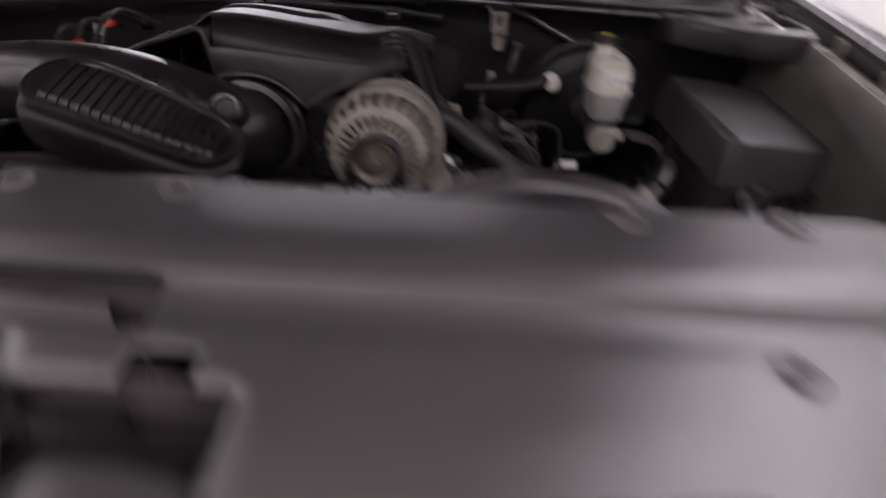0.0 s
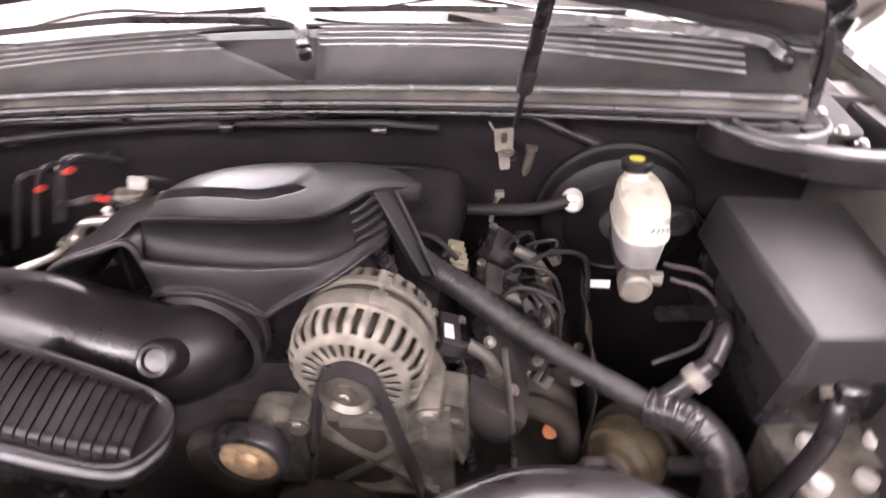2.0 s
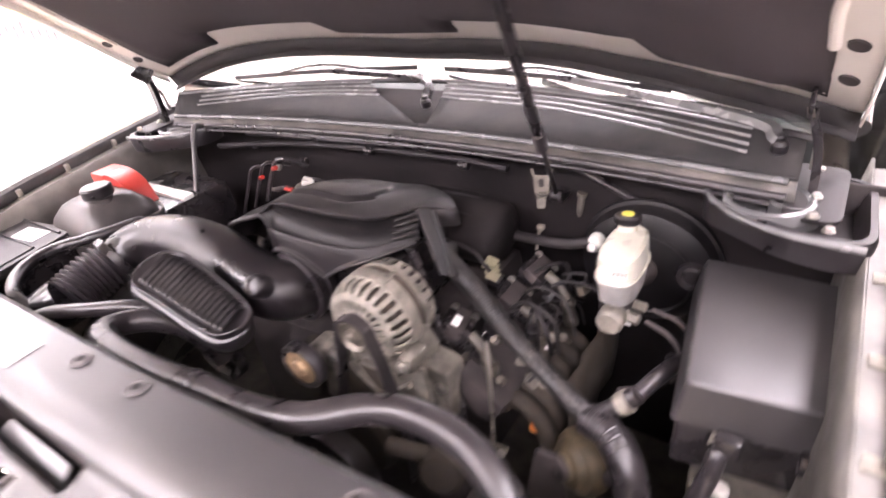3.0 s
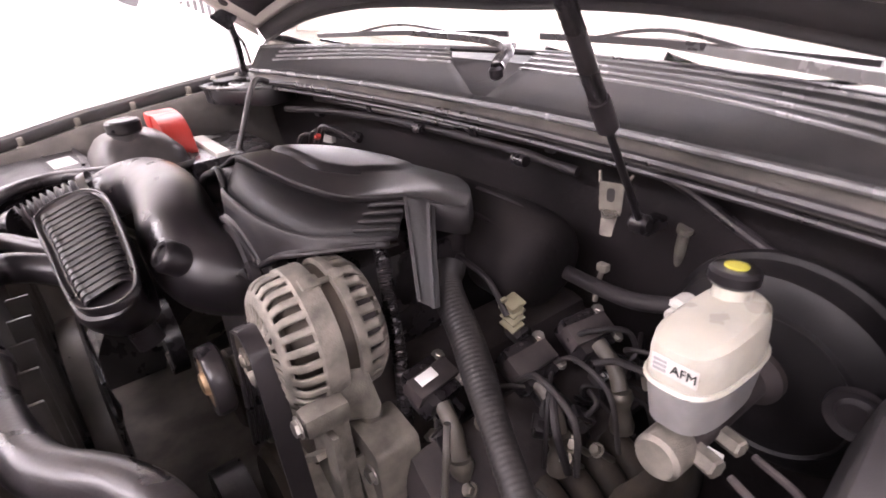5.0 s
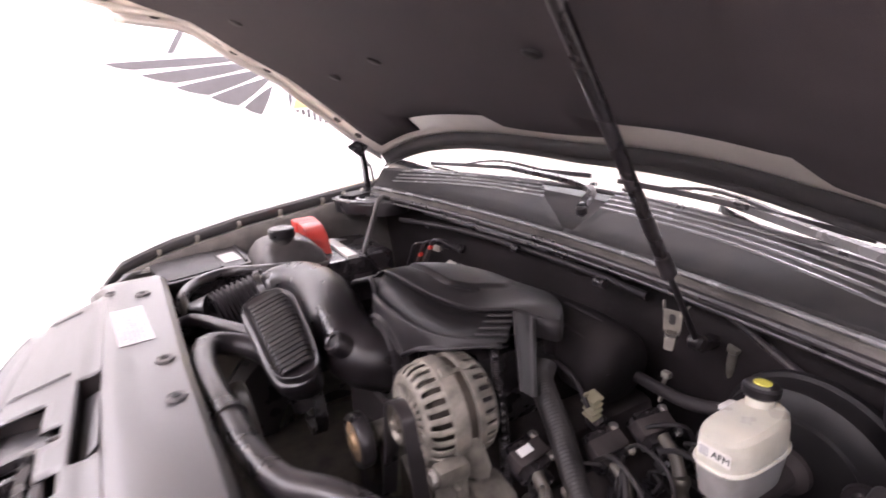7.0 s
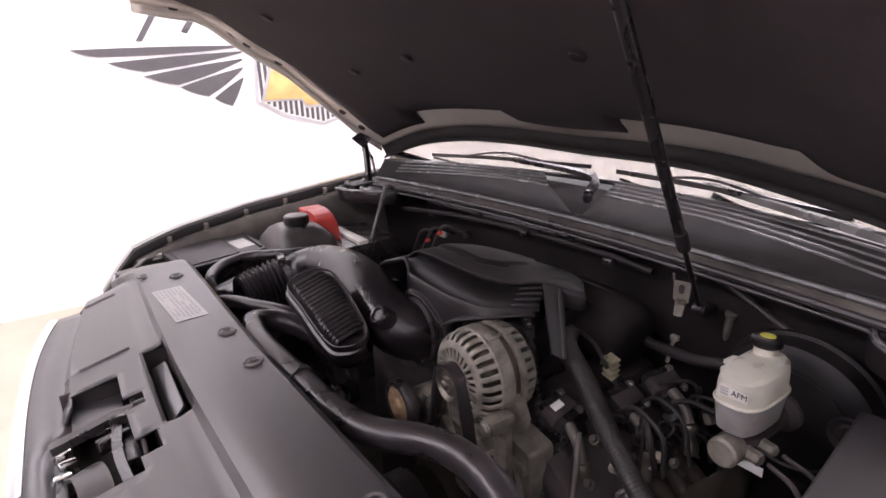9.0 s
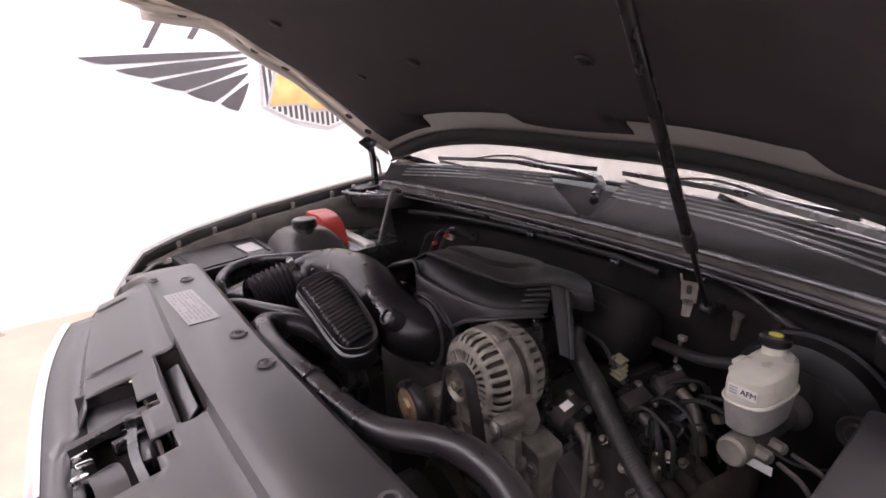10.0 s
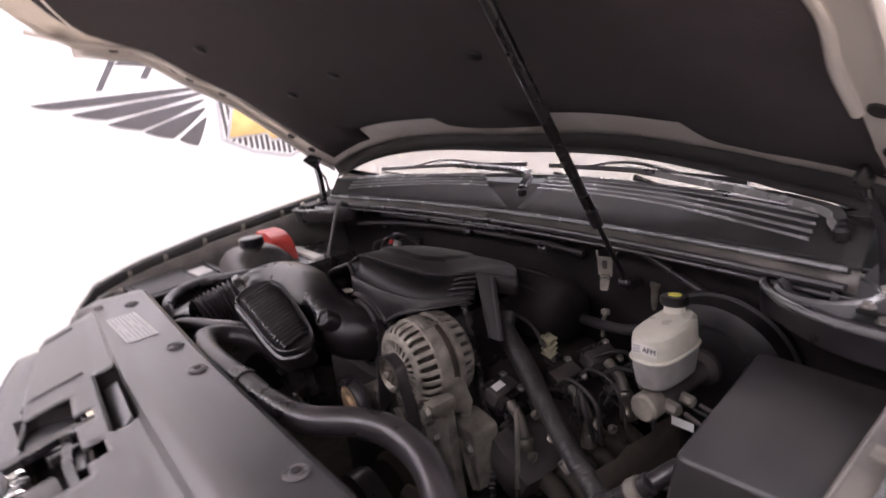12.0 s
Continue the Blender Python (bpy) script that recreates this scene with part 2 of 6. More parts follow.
def strap(points, width, thick, res=8, straight=False):
    w, h = width / 2, thick / 2
    return sweep(points, lambda t: [(-w, -h), (w, -h), (w, h), (-w, h)], res, True, straight)


def corners(poly, r, n=5):
    """Rounds the corners of a flat polygon."""
    out, k = [], len(poly)
    for i in range(k):
        a, b, c = (Vector((*poly[(i + j) % k], 0)) for j in (-1, 0, 1))
        d = min(r, (a - b).length * 0.45, (c - b).length * 0.45)
        p, q = b + (a - b).normalized() * d, b + (c - b).normalized() * d
        for t in np.linspace(0, 1, n).tolist():
            v = p * (1 - t) ** 2 + b * 2 * t * (1 - t) + q * t * t
            out.append((v.x, v.y))
    return out


def prism(poly, depth, m, bevel=0.0, r=0.0):
    """A flat polygon pushed out along z by depth, then moved by m."""
    pts = corners(poly, r) if r else poly
    bm = bmesh.new()
    lo = [bm.verts.new((x, y, 0)) for x, y in pts]
    f = bm.faces.new(lo)
    ext = bmesh.ops.extrude_face_region(bm, geom=[f])
    top = [v for v in ext["geom"] if isinstance(v, bmesh.types.BMVert)]
    bmesh.ops.translate(bm, verts=top, vec=(0, 0, depth))
    if bevel:
        faces = [g for g in bm.faces if abs(g.normal.z) > 0.9] or bm.faces[:]
        edges = {e for g in faces for e in g.edges}
        bmesh.ops.bevel(bm, geom=list(edges), offset=bevel, segments=2, profile=0.6, affect="EDGES")
    return moved(bm, m)


def loft(rings, caps=True):
    bm = bmesh.new()
    vs = [[bm.verts.new(p) for p in ring] for ring in rings]
    n = len(vs[0])
    for a, b in zip(vs, vs[1:]):
        for k in range(n):
            bm.faces.new((a[k], a[(k + 1) % n], b[(k + 1) % n], b[k]))
    if caps:
        bm.faces.new(vs[0][::-1])
        bm.faces.new(vs[-1])
    return bm


def sheet(xs, ts, place, hole=lambda x, t: False):
    """A grid of faces at place(x, t); faces whose middle lies in a hole are left out."""
    bm = bmesh.new()
    v = [[bm.verts.new(place(x, t)) for t in ts] for x in xs]
    for i in range(len(xs) - 1):
        for j in range(len(ts) - 1):
            if not hole((xs[i] + xs[i + 1]) / 2, (ts[j] + ts[j + 1]) / 2):
                bm.faces.new((v[i][j], v[i + 1][j], v[i + 1][j + 1], v[i][j + 1]))
    bmesh.ops.delete(bm, geom=[q for q in bm.verts if not q.link_faces], context="VERTS")
    return bm


def axes(c, u, v):
    """A frame at c with x along u, y as near v as can be, z across both."""
    u = Vector(u).normalized()
    w = u.cross(Vector(v)).normalized()
    y = w.cross(u)
    return Matrix.Translation(c) @ Matrix((u, y, w)).transposed().to_4x4()


def bolt(at, axis, r, parent, material=None, h=0.006):
    """A hexagon head on a washer."""
    bm = merge(lathe([(0, 0), (r * 1.35, 0), (r * 1.35, h * 0.3), (0, h * 0.3)], at, axis, 18),
               lathe([(0, h * 0.3), (r, h * 0.3), (r, h), (r * 0.8, h * 1.15), (0, h * 1.15)], at, axis, 6))
    return part("bolt", bm, material or STEEL, parent)


def text_at(body, size, m, material, parent, name="lettering"):
    cu = bpy.data.curves.new(name, "FONT")
    cu.body, cu.size, cu.align_x, cu.align_y, cu.extrude = body, size, "CENTER", "CENTER", 0.0004
    tmp = bpy.data.objects.new("tmp", cu)
    scene.collection.objects.link(tmp)
    bpy.context.view_layer.update()
    me = bpy.data.meshes.new_from_object(tmp)
    bpy.data.objects.remove(tmp)
    bm = bmesh.new()
    bm.from_mesh(me)
    return part(name, moved(bm, m), material, parent, smooth=False)


# ---- the hall ----
LW, RW, BW, FW, TOP = -3.58, 2.55, 7.5, -6.0, 3.4


def wall(name, lo, hi):
    c = [(a + b) / 2 for a, b in zip(lo, hi)]
    s = [b - a for a, b in zip(lo, hi)]
    return single(name, rbox(c, s, 0), WALL, "plain white painted hall wall", "wall", kind="structure", smooth=False)


single("floor", rbox(((LW + RW) / 2, (BW + FW) / 2, -0.05), (RW - LW, BW - FW, 0.1), 0), FLOOR, "tan coated concrete hall floor", "floor", kind="structure", smooth=False)
single("ceiling", rbox(((LW + RW) / 2, (BW + FW) / 2, TOP + 0.05), (RW - LW, BW - FW, 0.1), 0), CEIL, "white painted hall ceiling", "ceiling", kind="structure", smooth=False)
wall("wall_west", (LW - 0.1, FW - 0.1, 0), (LW, BW + 0.1, TOP))
wall("wall_east", (RW, FW - 0.1, 0), (RW + 0.1, BW + 0.1, TOP))
wall("wall_north", (LW, BW, 0), (RW, BW + 0.1, TOP))
wall("wall_south", (LW, FW - 0.1, 0), (RW, FW, TOP))


def ceiling_light(x, y, sx, sy):
    t = thing("ceiling_light", "lit white panel lamp on the ceiling", "lamp", (x, y, TOP), "ceiling panel lamps")
    part("frame", rbox((x, y, TOP - 0.03), (sx + 0.06, sy + 0.06, 0.06), 0.01), WHITE, t)
    part("diffuser", rbox((x, y, TOP - 0.062), (sx, sy, 0.01), 0.002), PANEL, t, "glowing diffuser")


for x in (-2.7, 1.75):
    for y in (-2.4, 0.9, 3.7):
        ceiling_light(x, y, 0.6, 2.2)
ceiling_light(-0.5, 2.3, 1.6, 0.7)
ceiling_light(-0.5, 4.2, 1.8, 0.8)
ceiling_light(-0.5, -2.4, 2.4, 0.7)


def wall_emblem(x, y0, flip, label):
    """A winged shield of flat vinyl on a wall; s runs along the wall from the shield's middle."""
    t = thing("wall_emblem", label, "wall sign", (x, y0, 1.4), "winged wall signs")
    k = 1 if x < 0 else -1
    d = 0.004 * k

    def flat(poly, name, material, lift=1, parent=t):
        m = Matrix(((0, 0, k, x + d * lift), (flip, 0, 0, y0), (0, 1, 0, 0), (0, 0, 0, 1)))
        return part(name, prism(poly, 0.002, m), material, parent, smooth=False)

    for side in (-1, 1):
        for tip, root, low, fat in (((-1.66, 1.686), (-0.57, 1.712), (-1.5, 1.652), 0.012), ((-1.46, 1.605), (-0.58, 1.672), (-1.25, 1.555), 0.02),
                                    ((-1.26, 1.515), (-0.585, 1.62), (-1.05, 1.462), 0.03), ((-1.04, 1.435), (-0.59, 1.56), (-0.86, 1.375), 0.045),
                                    ((-0.82, 1.35), (-0.595, 1.49), (-0.70, 1.30), 0.06)):
            a, b, c = Vector(tip), Vector(root), Vector(low)
            end = Vector((b.x, b.y - 0.012))
            belly = Vector((c.x, c.y - 0.012))
            poly = [a + (b - a) * q + Vector((0, 0.006 * math.sin(math.pi * q))) for q in np.linspace(0, 1, 8).tolist()]
            poly += [end * (1 - q) + belly * q + Vector((0, -0.012 * math.sin(math.pi * q))) for q in np.linspace(0, 1, 8).tolist()]
            poly += [belly * (1 - q) ** 2 + 2 * q * (1 - q) * (belly + (a - belly) * 0.5 + Vector((-0.02, -0.012))) + q * q * a for q in np.linspace(0.3, 0.85, 3).tolist()]
            flat([(p.x * -side, p.y) for p in poly], "feather", DECAL)
    out = [(-0.5, 1.66), (-0.53, 1.30), (-0.30, 1.17), (0, 1.09), (0.30, 1.17), (0.53, 1.30), (0.5, 1.66), (0.25, 1.80), (0, 1.72), (-0.25, 1.80)]
    flat(out, "shield_rim", SILVER)
    inn = [(-0.475, 1.645), (-0.505, 1.315), (-0.29, 1.195), (0, 1.115), (0.29, 1.195), (0.505, 1.315), (0.475, 1.645), (0.24, 1.77), (0, 1.70), (-0.24, 1.77)]
    flat(inn, "shield_field", PAPER, 2)
    for i in range(23):
        s = -0.473 + i * 0.043
        lo = 1.115 + (0.08 / 0.29) * abs(s) if abs(s) < 0.29 else 1.195 + (abs(s) - 0.29) * 0.12 / 0.215
        hi = 1.62 + 0.5 * max(0, 0.47 - abs(s)) if abs(s) > 0.24 else 1.70 + 0.25 * abs(s)
        flat([(s - 0.012, lo + 0.012), (s + 0.012, lo + 0.012), (s + 0.012, hi), (s - 0.012, hi)], "bar", DECAL, 3)
    cross = [(-0.46, 1.315), (-0.16, 1.315), (-0.13, 1.26), (0.13, 1.26), (0.16, 1.315), (0.46, 1.315), (0.38, 1.55), (0.13, 1.55), (0.12, 1.61), (-0.12, 1.61), (-0.13, 1.55), (-0.38, 1.55)]
    flat([(p * 1.06, 1.435 + (q - 1.435) * 1.12) for p, q in cross], "badge_rim", SILVER, 4)
    flat(cross, "badge", GOLD, 5)
    for poly in ([(-1.27, 1.74), (-1.23, 1.74), (-1.02, 2.05), (-1.06, 2.06)], [(-1.12, 1.90), (-0.75, 1.86), (-0.66, 1.93), (-0.70, 1.94), (-0.76, 1.885), (-1.08, 1.925)],
                 [(-0.98, 1.80), (-0.94, 1.79), (-0.80, 1.98), (-0.84, 1.99)], [(-0.62, 1.79), (-0.58, 1.79), (-0.55, 1.86), (-0.59, 1.86)]):
        flat(poly, "script_stroke", DECAL, 1)


wall_emblem(LW, 1.82, 1, "grey winged shield sign on the white wall")
wall_emblem(RW, 2.15, -1, "grey winged shield sign on the white wall")

# ---- the car's body ----
car = thing("car_body", "dark grey car front with its bonnet raised", "car", (0, 0.9, 0))


def fender_line(y):
    return float(np.interp(y, [0.0, 0.06, 0.10, 0.24, 0.44, 0.68, 0.86, 1.06, 1.6], [0.92, 0.985, 1.028, 1.064, 1.100, 1.128, 1.147, 1.158, 1.17]))


for s in (-1, 1):
    ys = np.linspace(0.02, 1.6, 36)
    prof = [(0.845, -0.030), (0.849, -0.006), (0.857, 0.0), (0.90, -0.003), (0.950, -0.022), (0.982, -0.06), (0.995, -0.16), (1.0, -0.40), (0.99, -0.62)]

    def place(y, t, s=s, prof=prof):
        i = int(t)
        x, dz = prof[i]
        pull = 0.10 * max(0, (0.25 - y) / 0.25) ** 2
        return (s * (x - pull), y - 0.0, fender_line(y) + dz)

    part("fender", sheet(list(ys), list(range(len(prof))), place), PAINT, car, "glossy dark grey fender", solid=0.003)
    rail = [(s * 0.835, y, fender_line(y) - 0.035) for y in np.linspace(0.12, 0.95, 14)]
    part("fender_rail", strap(rail, 0.035, 0.006), BAY, car, "painted fender flange")
    apron = sheet(list(np.linspace(0.1, 0.98, 16)), [0, 1, 2, 3],
                  lambda y, t, s=s: (s * (0.82 - 0.01 * t), y, [fender_line(y) - 0.03, fender_line(y) - 0.09, 0.85, 0.45][int(t)]))
    part("inner_fender", apron, BAY, car, "dark dusty inner fender", solid=0.004)
    part("tyre", lathe([(0.20, -0.12), (0.36, -0.12), (0.39, -0.09), (0.39, 0.09), (0.36, 0.12), (0.20, 0.12)], (s * 0.86, 0.62, 0.39), (1, 0, 0), 40), RUBBER, car)
    part("rim", lathe([(0, -0.05), (0.20, -0.10), (0.20, 0.10), (0, 0.05)], (s * 0.86, 0.62, 0.39), (s, 0, 0), 40), STEEL, car)

part("firewall", sheet(list(np.linspace(-0.84, 0.84, 30)), [0, 1, 2, 3],
                       lambda x, t: (x, 0.95 - 0.05 * (x / 0.8) ** 2 + (0.0, 0.0, -0.015, -0.02)[int(t)], (0.4, 0.85, 1.02, 1.125)[int(t)])), FIREWALL, car, "dusty dark firewall", solid=0.01)
part("undertray", rbox((0, 0.45, 0.42), (1.7, 1.1, 0.02), 0.004), BAY, car, "dusty undertray")
part("radiator", rbox((0, 0.13, 0.72), (1.05, 0.05, 0.60), 0.01), DARK, car)
for s in (-1, 1):
    part("sill", rbox((s * 0.92, 2.3, 0.33), (0.10, 2.6, 0.10), 0.03), PAINT, car)
    part("front_pillar", tube([(s * 0.775, 0.93, 1.185), (s * 0.745, 1.35, 1.50), (s * 0.700, 1.86, 1.83)], 0.028, 12), PAINT, car)
    for y0, y1, hinge in ((1.62, 2.56, 1.72), (2.58, 3.40, 2.68)):
        door = part("door", sheet(list(np.linspace(y0, y1, 8)), [0, 1, 2, 3, 4], lambda y, t, s=s: (s * (0.94, 0.985, 1.0, 1.0, 0.96)[int(t)], y, (1.17, 1.10, 0.95, 0.62, 0.38)[int(t)])), PAINT, car, "closed dark grey door", solid=0.03)
        part("door_handle", rbox((s * 1.008, y1 - 0.12, 1.0), (0.02, 0.16, 0.03), 0.008), PAINT, door)
        part("window_frame", tube([(s * 0.94, y0 + 0.03, 1.17), (s * 0.80, y0 + 0.05 + 0.22 * (y0 < 2), 1.78), (s * 0.80, y1 - 0.05, 1.80), (s * 0.94, y1 - 0.03, 1.17)], 0.018, 8, straight=True), PLASTIC, door)
        part("window_pane", sheet(list(np.linspace(y0 + 0.04, y1 - 0.04, 3)), [0, 1], lambda y, t, s=s, y0=y0: (s * (0.935, 0.80)[int(t)], y + (0.22 * (y0 < 2) * (1 - (y - y0)) if t else 0), (1.17, 1.78)[int(t)])), GLASS, door, "clear side window", solid=0.004)
    part("rear_quarter", sheet(list(np.linspace(3.42, 4.5, 10)), [0, 1, 2, 3, 4, 5], lambda y, t, s=s: (s * ((0.72, 0.94, 0.985, 1.0, 1.0, 0.96)[int(t)] - 0.10 * max(0, (y - 4.2) / 0.3) ** 2), y, (1.82, 1.17, 1.10, 0.95, 0.62, 0.38)[int(t)])), PAINT, car, "dark grey rear quarter", solid=0.02)
    part("tyre", lathe([(0.20, -0.12), (0.36, -0.12), (0.39, -0.09), (0.39, 0.09), (0.36, 0.12), (0.20, 0.12)], (s * 0.88, 3.55, 0.39), (1, 0, 0), 40), RUBBER, car)
    part("rim", lathe([(0, -0.05), (0.20, -0.10), (0.20, 0.10), (0, 0.05)], (s * 0.88, 3.55, 0.39), (s, 0, 0), 40), STEEL, car)
part("tailgate", sheet(list(np.linspace(-0.92, 0.92, 12)), [0, 1, 2, 3], lambda x, t: (x * (0.78, 1.0, 1.0, 1.0)[int(t)], (4.30, 4.48, 4.52, 4.50)[int(t)], (1.83, 1.20, 0.80, 0.36)[int(t)])), PAINT, car, "dark grey tailgate", solid=0.03)
part("dashboard", rbox((0, 1.55, 1.05), (1.5, 0.7, 0.16), 0.05), DASH, car)
part("roof", sheet(list(np.linspace(-0.72, 0.72, 12)), list(np.linspace(0, 1, 8)), lambda x, t: (x, 1.85 + 2.47 * t, 1.84 + 0.03 * math.sin(math.pi * t) - 0.06 * (x / 0.72) ** 2)), PAINT, car, solid=0.01)
part("headliner", rbox((0, 2.9, 1.80), (1.36, 1.9, 0.02), 0.008), DASH, car, "dark headliner")
part("tail_panel", rbox((0, 4.05, 1.1), (1.5, 0.08, 1.4), 0.03), DASH, car)
part("front_bumper", sheet(list(np.linspace(-0.57, 0.66, 40)), list(range(5)),
                           lambda x, t: (x, [-0.075, -0.113, -0.083, 0.02, 0.10][int(t)] + 0.16 * (abs(x) / 0.9) ** 2.6, [0.975, 0.960, 0.90, 0.6, 0.35][int(t)] - 0.05 * (abs(x) / 0.9) ** 4)), PAINT, car, "painted nose panel", solid=0.004)


def nose(x, dy=0.0, dz=0.0):
    return (x, -0.118 + 0.16 * (abs(x) / 0.9) ** 2.6 + dy, 0.968 - 0.05 * (abs(x) / 0.9) ** 4 + dz)


part("nose_shelf", sheet(list(np.linspace(-0.57, 0.70, 40)), [0, 1, 2], lambda x, t: nose(x, (0.062, 0.03, -0.006)[int(t)], (0.013, 0.010, 0.006)[int(t)]), lambda x, t: -0.03 < x < 0.18 and t < 1), COVER, car, "grey grained shelf", solid=0.003)
part("chrome_strip", tube([nose(x, -0.012, 0.004) for x in np.linspace(-0.55, 0.70, 25)], 0.010, 10), CHROME, car, "bright chrome strip")

# windscreen
ws = thing("windscreen", "clear windscreen behind the cowl", "windscreen", (0, 1.1, 1.2))
pane = part("pane", sheet(list(np.linspace(-0.74, 0.74, 30)), list(np.linspace(0, 1, 10)),
                          lambda x, t: (x * (1 - 0.1 * t), 1.06 - 0.20 * (x / 0.74) ** 2 + 0.85 * t, 1.195 + 0.62 * t)), GLASS, ws, "clear glass")
pane.visible_shadow = False
part("seal", tube([(x, 1.052 - 0.20 * (x / 0.74) ** 2, 1.194) for x in np.linspace(-0.74, 0.74, 15)], 0.006, 8), RUBBER, ws, "black rubber seal")
for s in (-1, 1):
    seat_ = thing("front_seat", "dark cloth front seat behind the windscreen", "seat", (s * 0.38, 2.2, 0.7), "front seats")
    part("cushion", rbox((s * 0.38, 2.15, 0.82), (0.50, 0.50, 0.16), 0.05), DASH, seat_)
    part("backrest", rbox((s * 0.38, 2.42, 1.12), (0.48, 0.14, 0.62), 0.06, (-14, 0, 0)), DASH, seat_)
    part("headrest", rbox((s * 0.38, 2.52, 1.52), (0.26, 0.10, 0.18), 0.04, (-14, 0, 0)), DASH, seat_)
    part("base", rbox((s * 0.38, 2.15, 0.55), (0.40, 0.42, 0.42), 0.02), DARK, seat_)
mirror = thing("inner_mirror", "dark rear-view mirror behind the windscreen", "mirror", (0.0, 1.66, 1.58))
part("body", rbox((0.0, 1.66, 1.58), (0.26, 0.04, 0.07), 0.015, (-20, 0, 0)), PLASTIC, mirror)
part("stalk", tube([(0.0, 1.67, 1.60), (0.0, 1.72, 1.66)], 0.01, 10, straight=True), PLASTIC, mirror)


# ---- cowl panel and wipers ----
def lip_y(x):
    return 0.875 - 0.06 * (x / 0.7) ** 2


def glass_y(x):
    return 1.04 - 0.19 * (x / 0.72) ** 2


cowl = thing("cowl_panel", "black plastic cowl panel under the windscreen", "cowl panel", (0, 0.95, 1.15))
ROWS = [(0.0, 1.148, 0.042, 0.042), (0.06, 1.156, 0.042, 0.042), (0.085, 1.150, 0.030, 0.054), (0.10, 1.1525, 0.024, 0.056), (0.36, 1.167, -0.052, 0.050), (0.62, 1.179, -0.125, 0.042), (0.93, 1.195, -0.190, 0.026), (1.0, 1.192, -0.200, 0.022)]


def cowl_at(x, t):
    f = ROWS[int(t)][0]
    return (x, lip_y(x) + f * (glass_y(x) - lip_y(x)), ROWS[int(t)][1])


for s, k in ((-1, 2), (1, 3)):
    part("panel", sheet(list(np.linspace(0, 1, 26))[::-s], list(range(8)), lambda u, t, s=s, k=k: cowl_at(s * 0.73 + u * (ROWS[int(t)][k] - s * 0.73), t)), COWL, cowl, "grained black cowl half", solid=0.004)
    edge = [Vector(cowl_at(ROWS[t][k], t)) for t in range(2, 8)]
    part("valley_wall", sheet(list(range(6)), [0, 1, 2], lambda u, t, edge=edge, s=s: edge[int(u)] + Vector((-s * 0.004 * t, 0, -0.010 * t - 0.001))), COWL, cowl, "sloping side of the wiper valley", solid=0.002)
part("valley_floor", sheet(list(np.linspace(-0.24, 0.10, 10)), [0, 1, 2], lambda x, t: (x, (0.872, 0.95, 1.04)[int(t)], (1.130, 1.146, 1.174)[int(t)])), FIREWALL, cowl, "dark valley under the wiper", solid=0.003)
for k, (dy, dz, r) in enumerate(((-0.004, 0.148, 0.005), (-0.014, 0.128, 0.006), (-0.008, 0.112, 0.004))):
    # The first trim is pale, so its bright reflected line lies in the colour.
    part("edge_trim", tube([(x, lip_y(x) + dy, 1.0 + dz) for x in np.linspace(-0.72, 0.72, 13)], r, 8), PLASTIC_GLINT if k == 0 else RUBBER, cowl, "rounded cowl edge")
part("channel", sheet(list(np.linspace(-0.73, 0.73, 40)), [0, 1, 2], lambda x, t: (x, lip_y(x) + [0.0, -0.012, 0.06][int(t)], [1.148, 1.12, 1.105][int(t)])), BAY, cowl, "painted cowl channel", solid=0.003)
for i in range(4):
    for a, c in ((0.040 - 0.004 * i, 0.66), (-0.66, -0.130 - 0.019 * i)):
        rings = []
        for x in np.linspace(a, c, 21):
            front = 0.64 - 0.20 * max(0.0, (abs(x) - 0.30) / 0.36) ** 1.4
            f = front + (0.95 - front) * i / 3
            y, z = lip_y(x) + f * (glass_y(x) - lip_y(x)), float(np.interp(f, [0.0, 0.1, 0.6, 0.95], [1.150, 1.153, 1.178, 1.195]))
            rings.append([(x, y - 0.0035, z - 0.003), (x, y - 0.0022, z + 0.0024), (x, y - 0.0004, z + 0.0030), (x, y + 0.0010, z + 0.0022), (x, y + 0.0016, z - 0.003)])
        # White reflections along the louvres are painted by this pale plastic.
        part("louvre", loft(rings), PLASTIC_GLINT, cowl, "thin louvre edge with its glint coloured pale", smooth=False)


def wiper(pivot, elbow, tip, blade_a, blade_b, finish):
    t = thing("wiper_arm", "black windscreen wiper resting on the glass", "wiper", pivot, "windscreen wipers")
    part("hub", merge(disc(Vector(pivot) - Vector((0, 0, 0.02)), (0, -0.2, 1), 0.011, 0.020, 0.004), disc(Vector(pivot) + Vector((0, -0.001, -0.001)), (0, -0.2, 1), 0.006, 0.008)), PLASTIC_GLOSS, t)
    part("arm", sweep([pivot, elbow, tip], lambda q: [(-0.012 + 0.006 * q, -0.005), (0.012 - 0.006 * q, -0.005), (0.008 - 0.004 * q, 0.006), (-0.008 + 0.004 * q, 0.006)]), finish, t, "shiny black arm")
    mid = (Vector(blade_a) + Vector(blade_b)) / 2 + Vector((0, 0, 0.02))
    part("blade", merge(strap([blade_a, (Vector(blade_a) + Vector(blade_b)) / 2 + Vector((0, 0, 0.004)), blade_b], 0.006, 0.010),
                        strap([Vector(blade_a).lerp(Vector(blade_b), 0.2), mid, Vector(blade_a).lerp(Vector(blade_b), 0.8)], 0.008, 0.005)), RUBBER, t)


wiper((0.024, 0.946, 1.188), (-0.022, 0.996, 1.216), (-0.32, 1.02, 1.222), (-0.60, 0.945, 1.216), (-0.08, 1.07, 1.220), PLASTIC)
